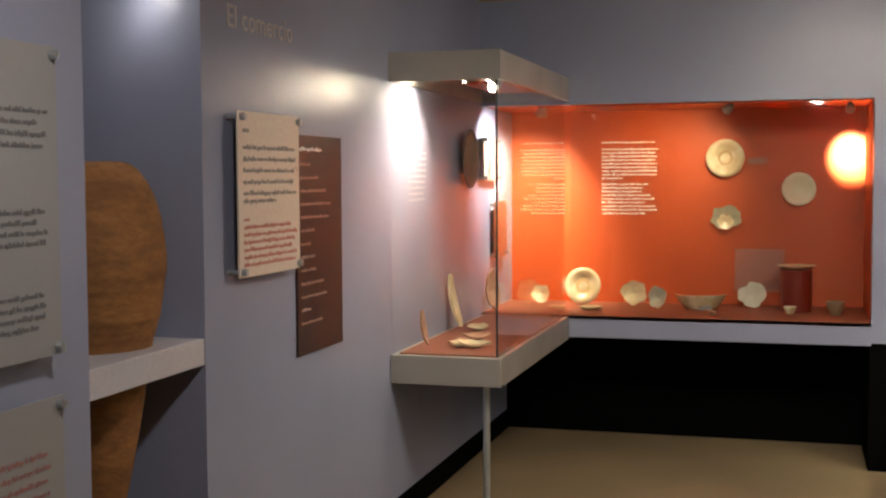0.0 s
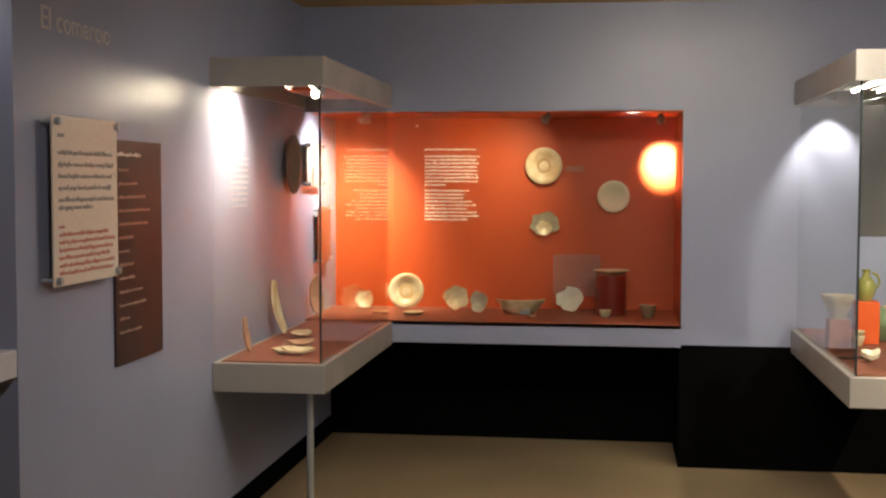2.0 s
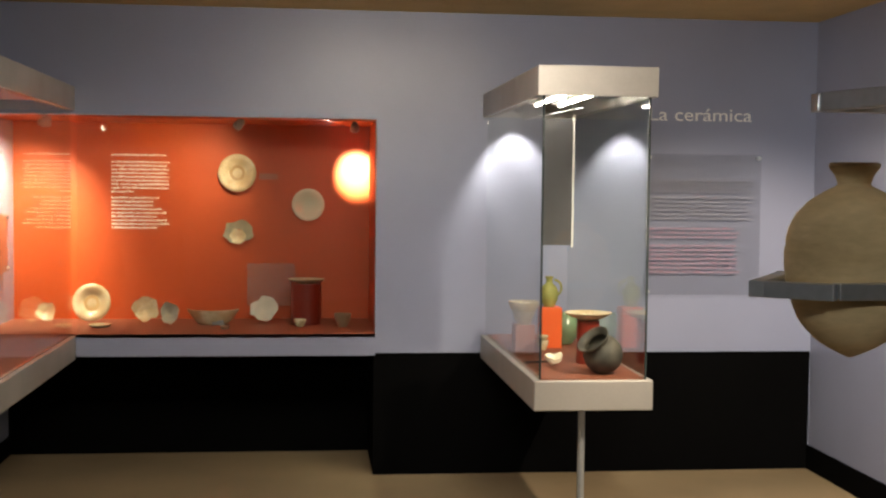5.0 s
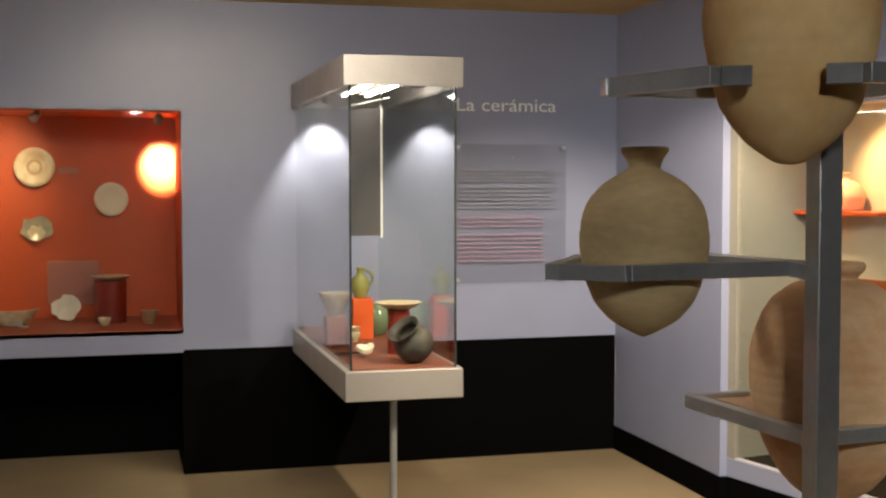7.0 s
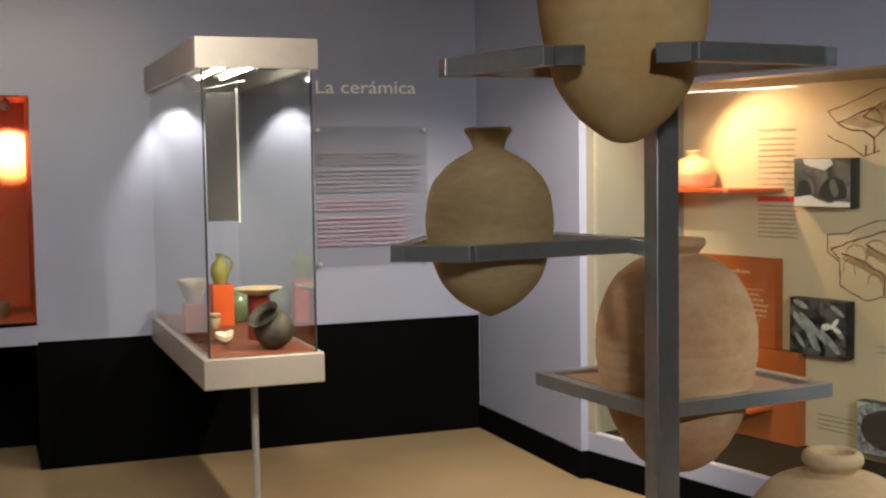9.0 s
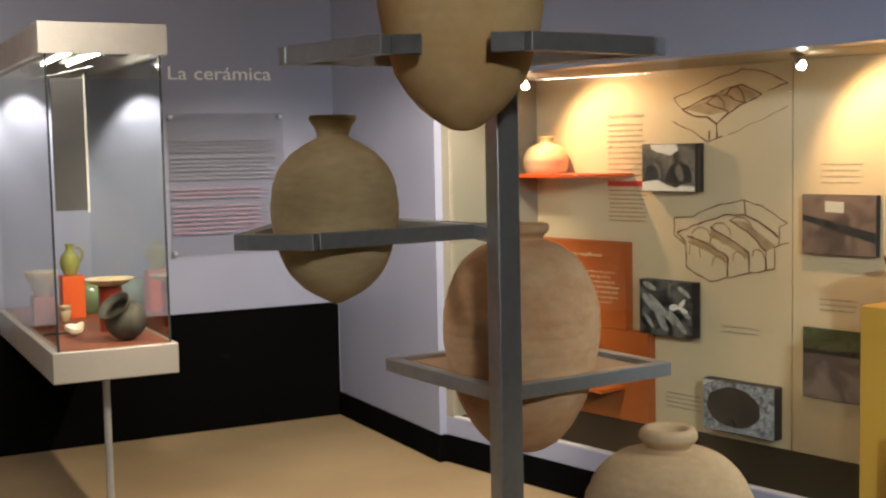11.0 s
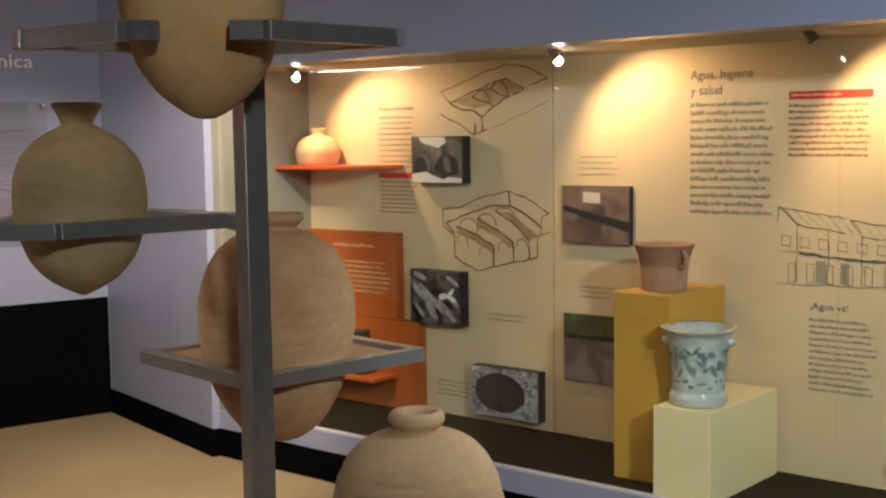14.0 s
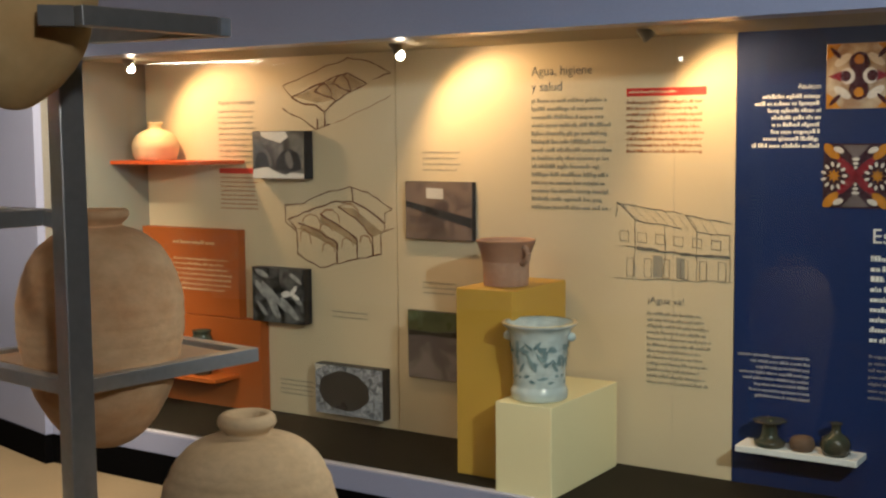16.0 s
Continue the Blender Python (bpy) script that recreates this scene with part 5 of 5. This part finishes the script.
tile_picture(2.78, 1.693, 0.236, T_CREAM, "tile picture with plum petals on cream", 0)
tile_picture(2.775, 1.330, 0.237, shade("tile_dark_plum", (0.05, 0.022, 0.03), rough=0.25, stain=0.2, stain_size=20), "tile picture with orange stars on plum", 1)
piece("small_shelf", box(2.50, 2.955, -0.14, -0.0035, 0.400, 0.424, 0.002), WHITE, M_PANEL, "white shelf on the navy panel", "shelf")
CLAY_DK = shade("umber_clay", (0.13, 0.075, 0.045), rough=0.8, stain=0.2, stain_size=20)
OLIVE = shade("dark_green_pot", (0.03, 0.045, 0.03), rough=0.25, stain=0.3, stain_size=20, tint=(0.07, 0.05, 0.03))
piece("candle_pot", lathe(curve_through([(0.055, 0), (0.058, 0.02), (0.035, 0.035), (0.028, 0.075), (0.03, 0.085), (0.062, 0.095), (0.06, 0.10), (0.02, 0.095), (0.001, 0.08)], 3), 28), OLIVE, M_PANEL @ pose(2.615, -0.08, 0.4242), "dark green spool-shaped pot on the white shelf", "pot", "pots on the white shelf", smooth=True)
piece("clay_lump", lathe(curve_through([(0.04, 0), (0.048, 0.02), (0.04, 0.045), (0.015, 0.055), (0.001, 0.056)], 3), 24, wobble=0.08), CLAY_DK, M_PANEL @ pose(2.74, -0.08, 0.4242), "brown rounded clay lid on the white shelf", "lid", "pots on the white shelf", smooth=True)
piece("dark_jug", lathe(curve_through([(0.045, 0), (0.055, 0.025), (0.05, 0.06), (0.02, 0.085), (0.018, 0.11), (0.024, 0.12), (0.001, 0.115)], 3), 24, wobble=0.06), OLIVE, M_PANEL @ pose(2.865, -0.085, 0.4242), "dark brown jug with a narrow neck on the white shelf", "jug", "pots on the white shelf", smooth=True)

# Orange stand with a shelf, in the far end of the niche.
p = base("orange_shelf", M_PANEL, "orange shelf board fixed to the niche wall", "shelf")
bm = bmesh.new()
rim = ((-0.775, -0.26), (-0.22, -0.26), (-0.09, -0.001), (-0.775, -0.001))
low, top = [bm.verts.new((x, y, 1.474)) for x, y in rim], [bm.verts.new((x, y, 1.492)) for x, y in rim]
bm.faces.new(low[::-1])
bm.faces.new(top)
for k in range(4):
    bm.faces.new((low[k], low[(k + 1) % 4], top[(k + 1) % 4], top[k]))
bmesh.ops.bevel(bm, geom=bm.edges[:], offset=0.002, segments=1, affect="EDGES")
part("board", bm, ORANGE_B, p)
small = [(0.095, 0.0), (0.108, 0.012), (0.118, 0.05), (0.117, 0.085), (0.098, 0.125), (0.062, 0.150), (0.036, 0.158), (0.033, 0.172), (0.042, 0.190), (0.034, 0.192), (0.027, 0.16), (0.001, 0.15)]
jar("small_pot", M_PANEL @ pose(-0.60, -0.11, 1.4922), small, CLAY_W, "small round pale clay pot on the orange shelf", 0.015, 19, "pots in the niche", neck=6)
p = base("orange_display_board", M_PANEL, "orange text board with a wider lower part", "display panel")
# Darker than the shelf's orange; the shadow on this board is in its colour.
ORANGE_SHADED = shade("shaded_orange_board", (0.46, 0.10, 0.012), rough=0.5, stain=0.06)
part("upper_board", box(-0.774, -0.10, -0.055, -0.001, 0.702, 1.145, 0.002), ORANGE_SHADED, p)
part("lower_board", box(-0.774, 0.045, -0.062, -0.001, 0.242, 0.70, 0.002), ORANGE_SHADED, p)
part("ledge", box(-0.774, -0.10, -0.24, -0.063, 0.40, 0.42, 0.002), ORANGE_SHADED, p, "orange ledge")
part("title", lines_of_bars(-0.55, -0.25, 1.09, 1.055, 1, 0.020, -0.057, 0.0, 91), CLAY, p)
part("paragraph", lines_of_bars(-0.55, -0.14, 1.00, 0.82, 7, 0.012, -0.057, 0.15, 92), CLAY, p)
piece("green_vessel", lathe(curve_through([(0.045, 0), (0.06, 0.05), (0.065, 0.14), (0.045, 0.20), (0.05, 0.22), (0.04, 0.22), (0.001, 0.19)], 3), 28), OLIVE, M_PANEL @ pose(-0.27, -0.15, 0.4202), "dark green glazed vessel on the orange ledge", "vessel", "pots in the niche", smooth=True)

# Pedestals with their pots.
piece("pedestal", box(1.455, 1.715, -0.47, -0.02, 0.2412, 1.0, 0.003), MUSTARD, M_PANEL, "tall mustard-yellow display pedestal", "pedestal", "pedestals in the niche")
piece("pedestal", box(1.720, 1.962, -0.612, -0.04, 0.2412, 0.595, 0.003), PALE_Y, M_PANEL, "low pale yellow display pedestal", "pedestal", "pedestals in the niche")
p = base("handled_pot", M_PANEL @ pose(1.588, -0.30, 1.0002, 0, 0, -20) @ Matrix.Diagonal((1.1, 1.1, 1.05, 1)), "pinkish clay pot with a wide rim and a handle", "pot", "pots in the niche")
part("upper_band", lathe(curve_through([(0.0885, 0.095), (0.0905, 0.115), (0.0965, 0.135), (0.1075, 0.165), (0.1105, 0.1755), (0.104, 0.177)], 3), 40, wobble=0.02, caps=False), shade("russet_clay", (0.34, 0.165, 0.09), rough=0.8, stain=0.2, stain_size=12, bump=0.2), p, "darker russet band under the rim", smooth=True)
part("body", lathe(curve_through([(0.078, 0), (0.083, 0.006), (0.085, 0.06), (0.088, 0.115), (0.094, 0.135), (0.105, 0.165), (0.108, 0.175), (0.098, 0.175), (0.085, 0.13), (0.078, 0.03), (0.001, 0.02)], 3), 40, wobble=0.012), CLAY_P, p, smooth=True)
bm = bmesh.new()
for k in range(8):
    a, b = math.pi * k / 8 - math.pi / 2, math.pi * (k + 1) / 8 - math.pi / 2
    rod((0.09 + 0.035 * math.cos(a), 0, 0.125 + 0.032 * math.sin(a)), (0.09 + 0.035 * math.cos(b), 0, 0.125 + 0.032 * math.sin(b)), 0.011, bm, 8)
part("handle", bm, CLAY_P, p, smooth=True)

VASE = shade("blue_white_glaze", (0.56, 0.60, 0.57), rough=0.12, grain=0.08, grain_size=40, stain=0.14, stain_size=11, bump=0.06, tint=(0.24, 0.32, 0.34), coat=0.4)
v = base("apothecary_jar", M_PANEL @ pose(1.838, -0.475, 0.5952, 0, 0, 20) @ Matrix.Diagonal((1.15, 1.15, 1.03, 1)), "white jar with blue-green painting and moulded masks on a pale pedestal", "jar", "pots in the niche")
part("body", lathe(curve_through([(0.086, 0), (0.094, 0.006), (0.097, 0.03), (0.092, 0.045), (0.088, 0.06), (0.090, 0.13), (0.096, 0.20), (0.100, 0.235), (0.108, 0.262), (0.124, 0.280), (0.126, 0.287), (0.116, 0.288), (0.095, 0.26), (0.085, 0.20), (0.08, 0.06), (0.001, 0.03)], 4), 56, wobble=0.012), VASE, v, smooth=True)
part("rim", lathe([(0.122, 0.283), (0.1275, 0.287), (0.125, 0.291), (0.115, 0.290)], 56, caps=False), GLAZE, v, "worn cream rim", smooth=True)
for a in (0, 180, 90):
    lug = part("lug", lathe(curve_through([(0.001, -0.02), (0.016, -0.012), (0.02, 0.0), (0.014, 0.014), (0.001, 0.018)], 3), 16, wobble=0.1), VASE, v, "moulded lug", smooth=True)
    lug.matrix_local = pose(0, 0, 0, 0, 0, a) @ pose(0.104, 0, 0.235)
BLUE_SLIP = shade("blue_green_slip", (0.13, 0.20, 0.215), rough=0.15, stain=0.25, stain_size=25, tint=(0.26, 0.34, 0.34))
bm = bmesh.new()
rnd = random.Random(5)


def brush(a, z, w, h, t):
    """One leaf-shaped brush stroke laid on the jar's side."""
    ring = []
    for q in range(12):
        u = 2 * math.pi * q / 12
        lx, ly = w * math.cos(u), h * math.sin(u) * (1 - 0.5 * math.cos(u))
        x, y = lx * math.cos(t) - ly * math.sin(t), lx * math.sin(t) + ly * math.cos(t)
        zz = z + y
        r = 0.0915 + max(0, zz - 0.10) * 0.085
        ring.append(bm.verts.new((r * math.cos(a + x / r), r * math.sin(a + x / r), zz)))
    bm.faces.new(ring)


for k in range(14):
    a = 2 * math.pi * k / 14 + rnd.uniform(-0.2, 0.2)
    for q in range(rnd.randint(6, 9)):
        lean = rnd.uniform(-0.8, 0.8)
        brush(a + lean * 0.22 + rnd.uniform(-0.06, 0.06), rnd.uniform(0.125, 0.222), rnd.uniform(0.010, 0.026), rnd.uniform(0.003, 0.0075), math.pi / 2 - lean)
    brush(a + 0.3, rnd.uniform(0.19, 0.225), rnd.uniform(0.012, 0.018), rnd.uniform(0.008, 0.012), rnd.uniform(-0.5, 0.5))
for k in range(26):
    brush(2 * math.pi * k / 26 + rnd.uniform(-0.05, 0.05), rnd.uniform(0.072, 0.102), rnd.uniform(0.007, 0.014), rnd.uniform(0.003, 0.006), rnd.uniform(-0.6, 0.6))
part("painting", bm, BLUE_SLIP, v, "blue-green brush strokes")
